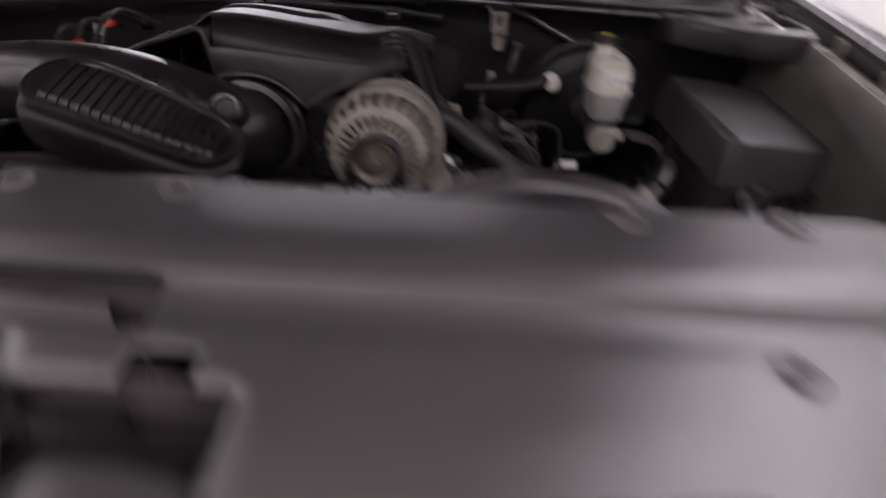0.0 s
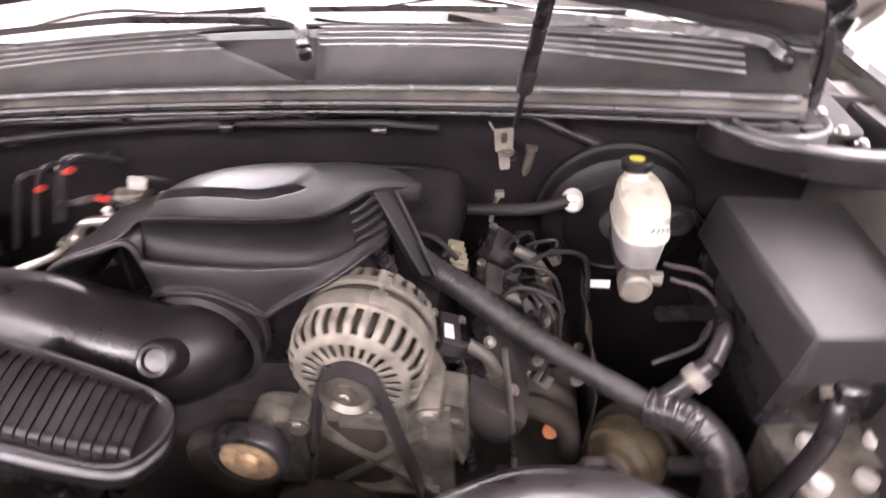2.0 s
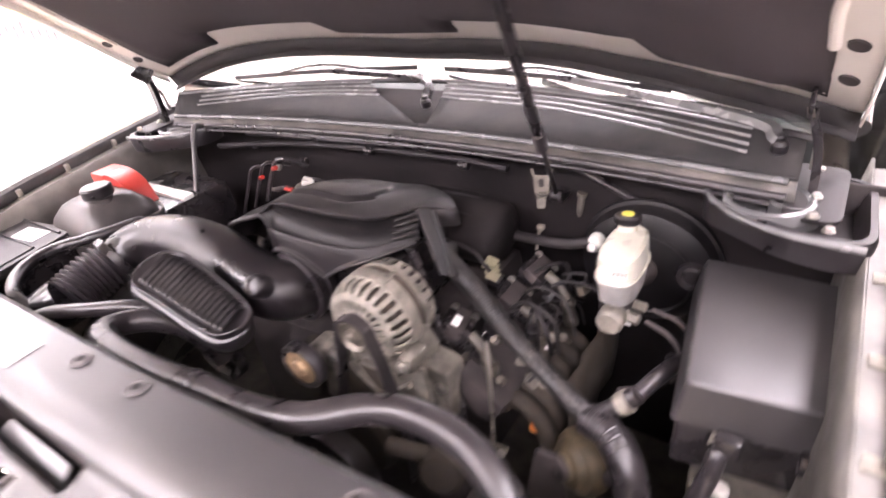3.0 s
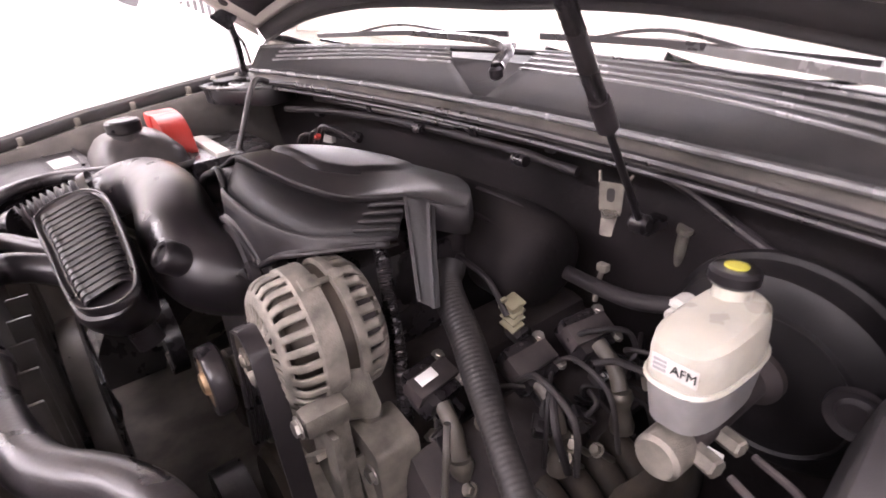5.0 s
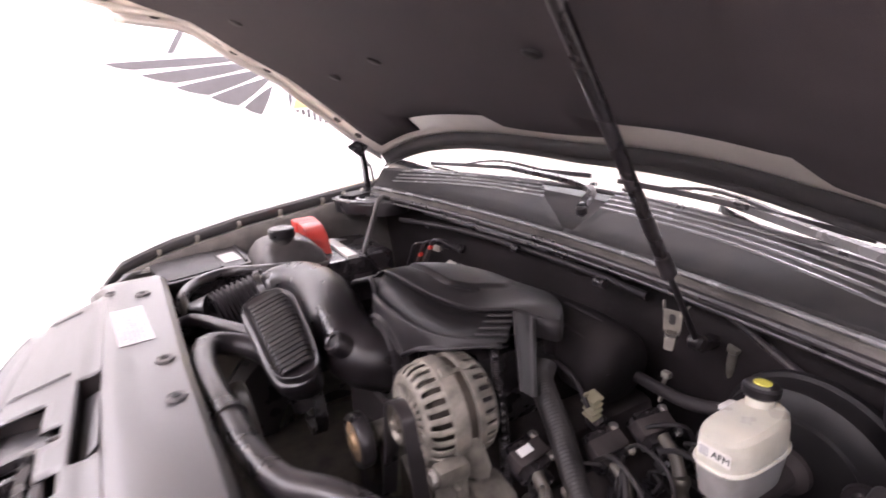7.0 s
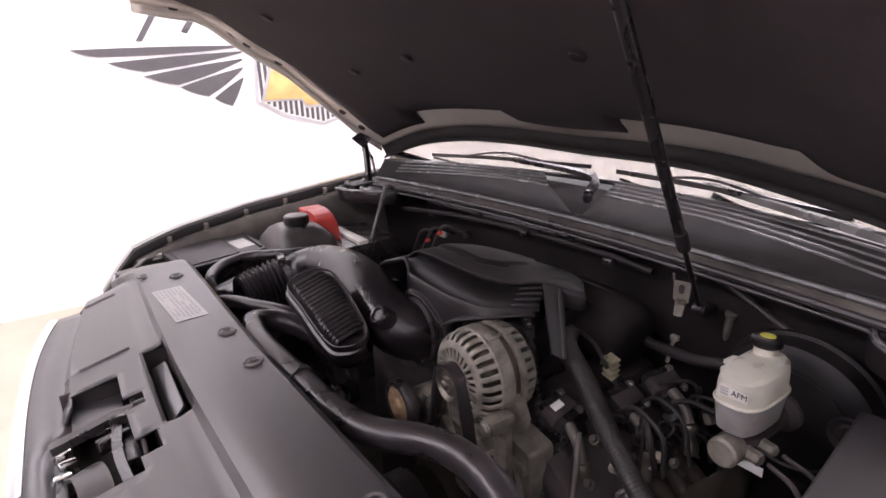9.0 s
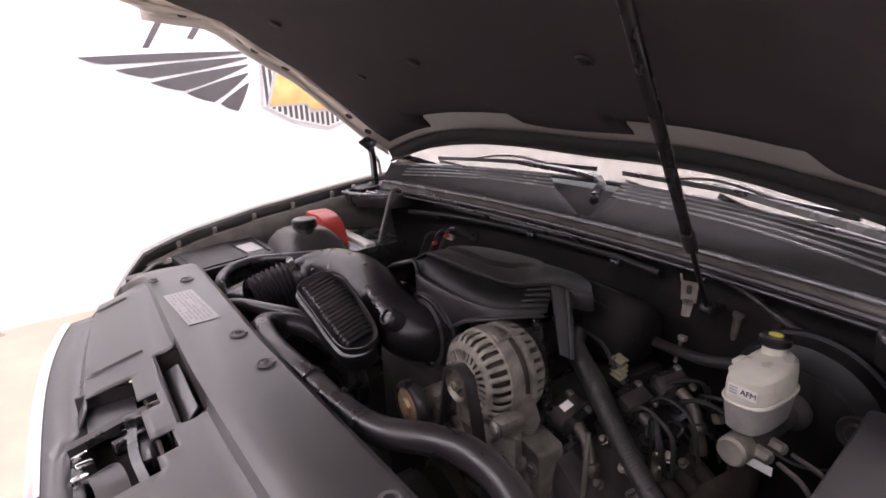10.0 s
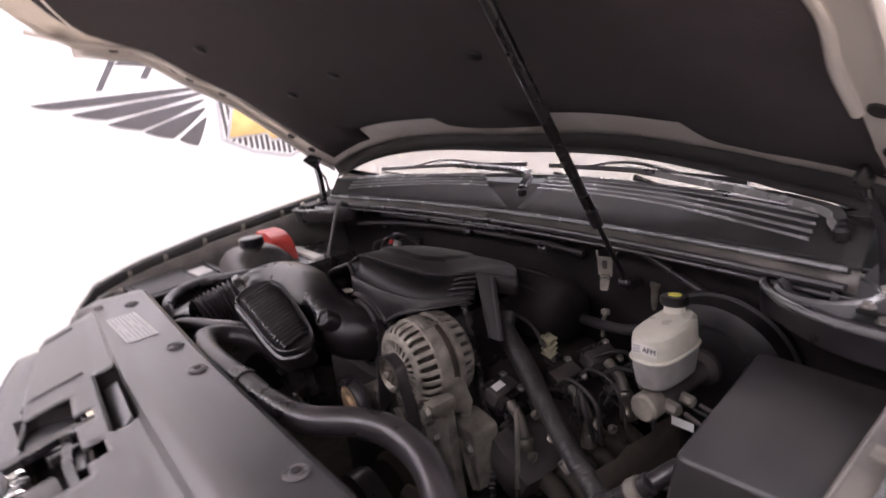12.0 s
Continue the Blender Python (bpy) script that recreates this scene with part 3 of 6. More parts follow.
wiper((0.700, 0.838, 1.196), (0.635, 0.882, 1.212), (0.24, 1.050, 1.220), (0.0, 1.07, 1.218), (0.52, 0.975, 1.218), PLASTIC_GLINT)


# ---- bonnet ----
def hood_z(x, y):
    k = min(1.0, abs(x) / 0.78) ** 3
    mid = 1.36 + 0.53 * (0.895 - y)
    edge = float(np.interp(y, [0.1, 0.17, 0.366, 0.457, 0.576, 0.708, 0.8, 0.93], [1.665, 1.64, 1.612, 1.543, 1.473, 1.36, 1.28, 1.19]))
    sag = float(np.interp(x, [-0.6, -0.3, 0.0, 0.15, 0.3, 0.45, 0.6, 0.78], [0.003, 0.017, 0.026, 0.026, 0.029, 0.035, 0.033, 0.012]))
    return mid * (1 - k) + edge * k - sag * max(0.0, min(1.0, (y - 0.50) / 0.35))


def hood_rear(x):
    return 0.955 - 0.085 * (abs(x) / 0.78) ** 2.2


def hood_front(x):
    return -0.14 + 0.27 * (abs(x) / 0.72) ** 3


def hood_at(x, t, lift=0.0):
    y = hood_rear(x) * (1 - t) + hood_front(x) * t
    return (x, y, hood_z(x, y) + lift)


hood = thing("bonnet", "raised bonnet with black felt lining inside", "bonnet", (0, 0.88, 1.30))
xs = list(np.linspace(-0.785, 0.785, 50))
part("outer_skin", sheet(xs, list(np.linspace(-0.02, 1.0, 26)), lambda x, t: hood_at(x, t, 0.045 - 0.03 * (abs(x) / 0.785) ** 6)), PAINT, hood, "dark grey outer skin", solid=0.003)


def pressed(x, t):
    """Stamped folds of the inner panel towards its front corners."""
    k = max(0.0, min(1.0, (abs(x) - 0.50) / 0.12)) * max(0.0, min(1.0, (t - 0.55) / 0.12))
    return 0.010 + k * abs(0.024 * noise.noise(Vector((x * 14, t * 13, 3.1))) + 0.010 * noise.noise(Vector((x * 34, t * 30, 8.3))))


fine_x = list(np.linspace(-0.785, 0.785, 120))
part("inner_panel", sheet(fine_x, list(np.linspace(0, 1, 70)), lambda x, t: hood_at(x, t, pressed(x, t))), HOOD_PAINT, hood, "light grey inner panel", solid=0.003)
part("rear_flange", sheet(xs, [0, 1, 2], lambda x, t: (x, hood_rear(x) + [0.0, 0.016, 0.006][int(t)], hood_z(x, hood_rear(x)) + [0.010, -0.024, -0.035][int(t)])), SOOT, hood, "dark rear edge", solid=0.003)
for s in (-1, 1):
    part("side_flange", sheet([0, 1, 2], list(np.linspace(0, 1, 24)), lambda q, t, s=s: (s * (0.785 + [0, 0.006, 0.002][int(q)]), hood_at(s * 0.785, t)[1], hood_at(s * 0.785, t)[2] + [0.017, 0.006, -0.012][int(q)])), HOOD_PAINT, hood, solid=0.003)


def felt_rear(x):
    """How far the lining keeps from the rear edge, with three tabs."""
    a = abs(x)
    q = max(0.0, min(1.0, (abs(x - 0.03) - 0.115) / 0.028))
    tab = 1 - q * q * (3 - 2 * q)
    q = max(0.0, min(1.0, (a - 0.500) / 0.042))
    end = q * q * (3 - 2 * q)
    return 0.092 - 0.057 * max(tab, end)


def felt_front(x):
    """Where the lining ends towards the nose."""
    y = 0.06 + 0.17 * min(1.06, abs(x) / 0.70) ** 4
    return (hood_rear(x) - y) / (hood_rear(x) - hood_front(x))


lin = list(np.linspace(-0.742, 0.742, 160))
part("felt_lining", sheet(lin, list(np.linspace(0, 1, 24)),
                          lambda x, t: hood_at(x * (1 - (0.10 if x < 0 else 0.015) * t * t), felt_rear(x) + t * (felt_front(x) - felt_rear(x)), 0.006 - 0.026 * min(1.0, 3.5 * math.sin(math.pi * t)) * min(1.0, (0.742 - abs(x)) / 0.06))), FELT, hood, "black felt lining", solid=0.004)
for x, y in ((-0.43, 0.62), (-0.15, 0.60), (0.28, 0.62), (-0.42, 0.42), (0.0, 0.35)):
    part("lining_clip", lathe([(0.014, 0), (0.013, 0.003), (0.007, 0.005), (0, 0.004)], (x, y, hood_z(x, y) - 0.026), (0, -0.5, -1), 18), SOOT, hood)
for s in (-1, 1):
    for y in (0.73, 0.79, 0.55, 0.47, 0.30):
        x = s * 0.760
        n = Vector(((hood_z(x + 0.005, y) - hood_z(x - 0.005, y)) / 0.01, (hood_z(x, y + 0.005) - hood_z(x, y - 0.005)) / 0.01, -1)).normalized()
        part("lightening_hole", lathe([(0, 0.0012), (0.011, 0.001), (0.012, -0.002)], Vector((x, y, hood_z(x, y) + 0.008)) + n * 0.003, n, 20), DARK, hood)
    part("pressed_bead", tube([(s * (0.738 - 0.006 * math.sin(q * 9)), y, hood_z(s * 0.738, y) + 0.006) for q, y in enumerate(np.linspace(0.74, 0.12, 12))], 0.007, 10), HOOD_PAINT, hood)
    part("front_bead", tube([(s * 0.64, 0.22, hood_z(0.64, 0.22) + 0.002), (s * 0.45, 0.13, hood_z(0.45, 0.13)), (s * 0.2, 0.05, hood_z(0.2, 0.05)), (0, 0.03, hood_z(0, 0.03))], 0.014, 10), HOOD_PAINT, hood)


def hood_hinge(s):
    t = thing("hood_hinge", "black steel bonnet hinge on the fender", "hinge", (s * 0.76, 0.83, 1.12), "bonnet hinges", shift=(-0.025, 0.02, 0) if s > 0 else (0, -0.008, 0.008))
    part("base_plate", prism(corners([(-0.035, -0.09), (0.035, -0.09), (0.04, 0.07), (-0.035, 0.08)], 0.02), 0.006, axes((s * 0.778, 0.83, 1.118), (1, 0, 0), (0, 1, 0.05)), 0.002), SOOT, t)
    part("arm", strap([(s * 0.775, 0.815, 1.12), (s * 0.77, 0.812, 1.19), (s * 0.755, 0.80, 1.245)], 0.011 if s > 0 else 0.020, 0.010 if s > 0 else 0.014), PLASTIC, t)
    part("link", strap([(s * 0.768, 0.835, 1.15), (s * 0.766, 0.826, 1.20), (s * 0.752, 0.79, 1.25)], 0.007, 0.006), STEEL, t)
    part("bracket", prism(corners([(-0.030, -0.016), (0.024, -0.022), (0.030, 0.020), (-0.012, 0.016)], 0.008), 0.006, axes((s * 0.75, 0.785, 1.262), (0, 1, -0.7), (0, 0.7, 1)), 0.002), PLASTIC, t)
    for dy in (-0.09, -0.03, 0.06):
        bolt((s * 0.780, 0.83 + dy, 1.124), (0, 0, 1), 0.006, t)


hood_hinge(-1)
hood_hinge(1)

strut = thing("gas_strut", "black gas strut holding the bonnet up", "gas strut", (0.338, 0.934, 1.0))
sb, st = Vector((0.351, 0.873, 1.040)), Vector((0.431, 0.488, 1.570))
part("rod", tube([sb, sb.lerp(st, 0.34)], 0.0042, 10, straight=True), PLASTIC_GLOSS, strut)
part("cylinder", tube([sb.lerp(st, 0.28), sb.lerp(st, 0.29), sb.lerp(st, 0.97), sb.lerp(st, 0.98)], lambda t: 0.0088, 14, straight=True), PLASTIC, strut)
part("collar", tube([sb.lerp(st, 0.26), sb.lerp(st, 0.32)], 0.0108, 14, straight=True), RUBBER, strut)
part("ball_joint", merge(disc(sb - Vector((0.012, 0, 0)), (1, 0, 0), 0.012, 0.024, 0.004), rbox(sb + Vector((0, 0.03, -0.008)), (0.020, 0.06, 0.016), 0.003)), PLASTIC, strut)

# ---- radiator cover ----
cover = thing("radiator_cover", "dark grey grained plastic cover over the radiator", "radiator cover", (0, 0.08, 1.0))
PROFILE = [(0.202, 1.030), (0.200, 1.052), (0.190, 1.060), (0.105, 1.060), (0.082, 1.050), (0.075, 1.036), (0.060, 1.030), (0.043, 1.029), (0.0, 1.020), (-0.012, 1.018), (-0.062, 1.007), (-0.074, 0.983)]


def cover_at(x, t):
    i = min(int(t), len(PROFILE) - 2)
    f = t - i
    y = PROFILE[i][0] * (1 - f) + PROFILE[i + 1][0] * f
    z = PROFILE[i][1] * (1 - f) + PROFILE[i + 1][1] * f
    front = max(0.0, min(1.0, (0.10 - y) / 0.15))
    y += front * 0.16 * x * x * (1 if x < 0.5 else 0.8) + 0.03 * max(0.0, x) * (1 - front)
    end = 0.50 if x < 0 else 0.64
    if abs(x) > end:
        k = (abs(x) - end) / 0.14
        z -= 0.05 * k * k
        y -= 0.06 * k * k * (1 - front)
    return (x, y, z)


def cover_hole(x, t):
    slot = -0.125 < x < 0.118 and 4.5 < t < 7.0
    latch = -0.083 < x < 0.195 and t > 7.9 and not (x < -0.045 and t > 10)
    notch = (0.0 < x < 0.04 or 0.118 < x < 0.165) and 7.3 < t < 8.0
    return slot or latch or notch


cx = sorted(set(np.round(np.concatenate([np.linspace(-0.64, 0.78, 66), [-0.125, -0.083, -0.045, 0.0, 0.04, 0.118, 0.165, 0.195]]), 4)))
ct = [0, 0.5, 1, 1.5, 2, 2.33, 2.66, 3, 3.5, 4, 4.5, 5, 5.5, 6, 6.5, 7, 7.15, 7.3, 7.65, 7.9, 8.3, 8.7, 9, 9.33, 9.66, 10, 10.3, 11]
part("panel", sheet(cx, ct, cover_at, cover_hole), COVER, cover, "dark grey grained panel", solid=0.004)


def cover_top(x, y):
    t = min(np.linspace(0, 11, 400), key=lambda q: abs(cover_at(x, q)[1] - y))
    return Vector(cover_at(x, t))


for x, y in ((-0.402, 0.151), (-0.045, 0.168), (0.087, 0.172), (0.445, 0.183), (0.580, 0.195), (0.538, 0.060), (-0.46, 0.095)):
    p = cover_top(x, y) + Vector((0, 0, 0.001))
    part("push_pin", merge(lathe([(0.0145, 0.0), (0.0135, 0.003), (0.0115, 0.003), (0.0100, 0.0003), (0.0090, 0.0022), (0, 0.0032)], p, (0, 0, 1), 26)), PIN, cover, "dusty grey push pin")
    part("pin_core", disc(p + Vector((0, 0, 0.0028)), (0, 0, 1), 0.0062, 0.0010, 0.0004, 18), SOOT, cover)
for c, size in (((-0.006, 0.060, 0.982), (0.262, 0.052, 0.006)), ((-0.132, 0.060, 1.004), (0.006, 0.052, 0.046)), ((0.124, 0.060, 1.004), (0.006, 0.052, 0.046)), ((-0.006, 0.038, 1.002), (0.250, 0.005, 0.044)), ((-0.006, 0.085, 1.006), (0.250, 0.005, 0.050))):
    part("slot_wall", rbox(c, size, 0.001), DARK, cover, "dark slot wall")
part("opening_wall", merge(rbox((0.055, 0.016, 0.968), (0.30, 0.005, 0.095), 0.001), rbox((-0.094, -0.030, 0.960), (0.005, 0.088, 0.095), 0.001), rbox((0.205, -0.030, 0.960), (0.005, 0.088, 0.095), 0.001)), DARK, cover, "dark wall of the latch opening")
part("latch_bar", prism(corners([(-0.085, -0.012), (0.100, -0.012), (0.085, 0.014), (-0.075, 0.014)], 0.004), 0.004, axes((-0.008, 0.064, 1.012), (1, 0, 0), (0, 0.8, 0.5)), 0.001), COVER, cover, "bevelled grey bar in the slot")
part("slot_lip", rbox((-0.006, 0.044, 1.024), (0.236, 0.005, 0.012), 0.002), SOOT, cover)
for x, y0, y1 in ((-0.165, 0.032, -0.064), (-0.485, 0.036, -0.030)):
    part("cross_bead", tube([cover_top(x + 0.1 * (y0 - y), y) - Vector((0, 0, 0.0025)) for y in np.linspace(y0, y1, 7).tolist()], 0.0062, 12), COVER, cover, "moulded bead across the front shelf")

label = thing("specification_sticker", "white printed sticker on the radiator cover", "sticker", (-0.23, 0.128, 1.061))
la = axes((-0.232, 0.127, 1.0615), (0.178, 0.013, -0.001), (0.0, 1, 0))
part("paper", prism([(-0.093, -0.027), (0.093, -0.027), (0.093, 0.027), (-0.093, 0.027)], 0.0006, la), FADED, label)
random.seed(4)
for r in range(7):
    x = -0.085
    while x < 0.075:
        w = random.uniform(0.008, 0.03)
        if random.random() < 0.85:
            part("print_bar", prism([(x, 0.018 - r * 0.0068), (min(x + w, 0.086), 0.018 - r * 0.0068), (min(x + w, 0.086), 0.021 - r * 0.0068), (x, 0.021 - r * 0.0068)], 0.0004, la @ pose(0, 0, 0.0006)), GREY_INK, label, smooth=False)
        x += w + 0.005

# ---- engine ----
engine = thing("engine_block", "dark grimy engine block deep in the bay", "engine", (0, 0.65, 0.45))
part("block", rbox((0.03, 0.70, 0.66), (0.46, 0.42, 0.46), 0.03), DARK, engine)
part("intake_manifold", rbox((0.06, 0.68, 0.96), (0.26, 0.28, 0.14), 0.03), PLASTIC, engine)
part("rear_manifold", tube([(0.05, 0.80, 0.985), (0.18, 0.80, 0.985), (0.25, 0.80, 0.98), (0.290, 0.80, 0.975)], lambda t: 0.002 + 0.066 * (1 - t**7) ** 0.5, 32), FIREWALL, engine, "black rounded manifold end")
for y in (0.72, 0.76, 0.80, 0.84):
    part("manifold_rib", tube([(0.14, y, 1.052 - 9 * (y - 0.80) ** 2), (0.20, y, 1.050 - 9 * (y - 0.80) ** 2), (0.25, y, 1.039 - 9 * (y - 0.80) ** 2), (0.282, y, 1.003 - 9 * (y - 0.80) ** 2)], 0.004, 8), SOOT, engine)
part("valve_cover", rbox((0.33, 0.72, 0.80), (0.11, 0.36, 0.08), 0.03, (0, 35, 0)), DARK, engine)
part("valve_cover", rbox((-0.24, 0.74, 0.76), (0.13, 0.36, 0.10), 0.03, (0, -30, 0)), DARK, engine)
part("front_cover", merge(rbox((0.11, 0.50, 0.74), (0.22, 0.06, 0.28), 0.03), disc((0.02, 0.47, 0.82), (0, -1, 0), 0.06, 0.03, 0.01), disc((0.13, 0.47, 0.70), (0, -1, 0), 0.08, 0.03, 0.01)), RUST, engine, "dirty aluminium front cover")
part("crank_pulley", lathe([(0, -0.02), (0.07, -0.02), (0.09, -0.02), (0.09, 0.02), (0.05, 0.02), (0.04, 0.0), (0, 0.0)], (0.10, 0.40, 0.66), (0, -1, 0), 40), RUBBER, engine)
part("pump_pulley", merge(lathe([(0.055, -0.012), (0.06, -0.012), (0.06, 0.012), (0.05, 0.012), (0.045, 0.0), (0, 0.0)], (-0.158, 0.405, 0.840), (0, -1, 0), 36)), PLASTIC, engine)
part("pump_hub", merge(disc((-0.158, 0.405, 0.840), (0, -1, 0), 0.022, 0.012), lathe([(0, 0.012), (0.010, 0.012), (0.010, 0.020), (0, 0.020)], (-0.158, 0.405, 0.840), (0, -1, 0), 6)), STEEL, engine)

# engine cover
ecov = thing("engine_cover", "black moulded plastic engine cover", "engine cover", (0.03, 0.65, 1.05))
EDGE = [(-0.035, 0.535, 1.127), (0.0, 0.538, 1.128), (0.05, 0.547, 1.122), (0.10, 0.563, 1.113), (0.150, 0.596, 1.101), (0.188, 0.655, 1.096)]
RIDGE = [(-0.033, 0.509, 1.090), (0.0, 0.502, 1.092), (0.06, 0.503, 1.088), (0.11, 0.512, 1.082), (0.165, 0.538, 1.074), (0.212, 0.615, 1.062)]


EDGE_LINE, RIDGE_LINE = spline(EDGE, 8), spline(RIDGE, 8)


def skirt(x):
    """Lower edge of the front face: arched over the throttle and the alternator."""
    a = 1.063 - 0.040 * min(1.0, abs(x - 0.018) / 0.073) ** 2.4
    b = 1.058 - 0.035 * min(1.0, abs(x - 0.190) / 0.099) ** 2.2
    return a if x < 0.091 else b


rows = []
for e, r in zip(EDGE_LINE, RIDGE_LINE):
    low = Vector((r.x + 0.002, r.y - 0.006, min(skirt(r.x), r.z - 0.008)))
    rows.append([e + Vector((0.0, 0.010, -0.001)), e + Vector((0, 0.002, 0.0)), e + Vector((0, -0.001, -0.002)), e + Vector((0, -0.001, -0.008)), r.lerp(e, 0.5) + Vector((0, 0.001, -0.006)), r + Vector((0, 0.006, -0.003)), r + Vector((0, 0.002, 0.001)), r + Vector((0, -0.001, 0.0)), r + Vector((0, -0.003, -0.003)),
                 r.lerp(low, 0.5) + Vector((0, -0.001, 0)), low + Vector((0, 0.001, 0.005)), low + Vector((0, -0.004, 0.002)), low + Vector((0, -0.004, -0.002)), low + Vector((0, 0.012, -0.003))])


def grid(rows):
    bm = bmesh.new()
    vs = [[bm.verts.new(p) for p in row] for row in rows]
    for a, c in zip(vs, vs[1:]):
        for k in range(len(a) - 1):
            bm.faces.new((a[k], a[k + 1], c[k + 1], c[k]))
    return bm


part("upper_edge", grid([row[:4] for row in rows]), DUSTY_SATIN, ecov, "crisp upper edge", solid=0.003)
# Same plastic as the rest of the cover, coloured darker to carry the shade.
part("recess", grid([row[3:6] for row in rows]), SHADE_BLACK, ecov, "smooth black band darkened as recess shade", solid=0.003)
part("front_face", grid([row[5:] for row in rows]), SATIN, ecov, "arched front face", solid=0.003)
for lo, hi in ((-0.034, 0.090), (0.092, 0.207)):
    part("arch_rim", tube([(r.x + 0.002, r.y - 0.010, skirt(r.x)) for r in RIDGE_LINE if lo < r.x < hi], 0.0032, 8, 3), SATIN, ecov, "rounded rim of an arch")
CROWN_FRONT = spline([(-0.163, 0.512, 1.032), (-0.158, 0.513, 1.060), (-0.148, 0.514, 1.075), (-0.12, 0.514, 1.091), (-0.08, 0.516, 1.104), (-0.054, 0.520, 1.114), (-0.038, 0.533, 1.126), (0.0, 0.538, 1.128), (0.05, 0.547, 1.122), (0.10, 0.563, 1.113), (0.150, 0.596, 1.101), (0.189, 0.655, 1.096), (0.238, 0.690, 1.083)], 12)
CROWN_REAR = spline([(-0.195, 0.60, 0.985), (-0.188, 0.64, 1.00), (-0.170, 0.68, 1.015), (-0.135, 0.72, 1.025), (-0.10, 0.745, 1.035), (-0.07, 0.76, 1.045), (-0.03, 0.775, 1.05), (0.01, 0.785, 1.056), (0.06, 0.79, 1.062), (0.11, 0.785, 1.068), (0.16, 0.765, 1.074), (0.205, 0.735, 1.080), (0.241, 0.698, 1.083)], 12)
PANEL_EDGE = corners([(-0.060, 0.583), (0.074, 0.600), (0.104, 0.632), (0.112, 0.695), (0.085, 0.740), (-0.064, 0.725)], 0.012, 4)


def inside(x, y):
    """How far a place lies within the raised panel's edge."""
    best = 1.0
    for (ax, ay), (bx, by) in zip(PANEL_EDGE, PANEL_EDGE[1:] + PANEL_EDGE[:1]):
        size = math.hypot(bx - ax, by - ay)
        if size > 1e-6:
            best = min(best, ((bx - ax) * (y - ay) - (by - ay) * (x - ax)) / size)
    return best


def crown_at(f, r, v):
    """A place on the cover's top, v from its front edge to its rear: gently domed, a raised panel with a groove before it."""
    p = f.lerp(r, v)
    p.z = f.z + (r.z - f.z) * v**2.3
    d = inside(p.x, p.y)
    k = max(0.0, min(1.0, d / 0.008))
    p.z += 0.0042 * k * k * (3 - 2 * k)
    if d < 0.001 and p.y < 0.64 and p.x > -0.06:
        p.z -= 0.0045 * max(0.0, 1 - abs(d + 0.0035) / 0.0035)
    return p


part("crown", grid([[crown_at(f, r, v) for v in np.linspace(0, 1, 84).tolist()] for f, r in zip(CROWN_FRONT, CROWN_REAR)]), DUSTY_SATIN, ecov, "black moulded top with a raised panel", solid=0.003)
ARCH = [(-0.162, 1.030), (-0.160, 1.056), (-0.150, 1.072), (-0.12, 1.087), (-0.08, 1.100), (-0.057, 1.109), (-0.044, 1.110), (-0.037, 1.100), (-0.034, 1.080), (-0.026, 1.050)]
part("duct_lip", tube([(x, 0.512, z) for x, z in ARCH], 0.0042, 10), SATIN, ecov, "rounded lip of the air duct")
duct = bmesh.new()
vs = [[duct.verts.new((x, y, z)) for x, z in ((q.x, q.z) for q in spline([(x, 0, z) for x, z in ARCH], 5))] for y in (0.517, 0.57, 0.63)]
for a, c in zip(vs, vs[1:]):
    for k in range(len(a) - 1):
        duct.faces.new((a[k], a[k + 1], c[k + 1], c[k]))
part("air_duct", duct, SATIN, ecov, "open air duct mouth", solid=0.003)
part("duct_back", rbox((-0.092, 0.622, 1.018), (0.10, 0.006, 0.09), 0), DARK, ecov)
part("duct_vane", rbox((-0.105, 0.590, 1.030), (0.004, 0.06, 0.09), 0.001, (0, 8, 0)), SATIN, ecov)
part("side_flange", loft([[(0.193, 0.650, 1.095), (0.210, 0.666, 1.089), (0.216, 0.673, 1.089), (0.192, 0.657, 1.095)], [(0.220, 0.634, 1.04), (0.239, 0.646, 1.04), (0.241, 0.653, 1.04), (0.222, 0.641, 1.04)], [(0.246, 0.620, 0.992), (0.262, 0.629, 0.986), (0.264, 0.636, 0.986), (0.248, 0.627, 0.992)]]), SHADE_BLACK, ecov, "angular side flange")
for a, b, c in (((0.214, 0.665, 1.089), (0.239, 0.645, 1.04), (0.262, 0.628, 0.987)), ((0.191, 0.649, 1.095), (0.221, 0.633, 1.04), (0.247, 0.619, 0.992))):
    part("flange_lip", strap([a, b, c], 0.004, 0.009), SATIN, ecov)
part("side_skirt", grid([[Vector(p), Vector(p) + Vector((0.002, 0.001, -0.010)), Vector(p) + Vector((0.004, 0, -0.032))] for p in ((0.214, 0.668, 1.088), (0.239, 0.689, 1.083), (0.242, 0.698, 1.083), (0.205, 0.735, 1.080), (0.16, 0.765, 1.074), (0.11, 0.785, 1.068))]), SOOT, ecov, "dark side edge", solid=0.003)
for f in (0.2, 0.4, 0.6, 0.8):
    a = Vector(EDGE[5]).lerp(Vector(RIDGE[5]), f)
    c = Vector((0.168, 0.617, 1.098)).lerp(Vector((0.188, 0.568, 1.068)), f)
    part("rib", tube([a, a.lerp(c, 0.5) + Vector((0.002, -0.006, 0.002)), c + Vector((0.0, 0.004, -0.002))], lambda t: 0.0038 - 0.0018 * t, 8), SATIN, ecov)


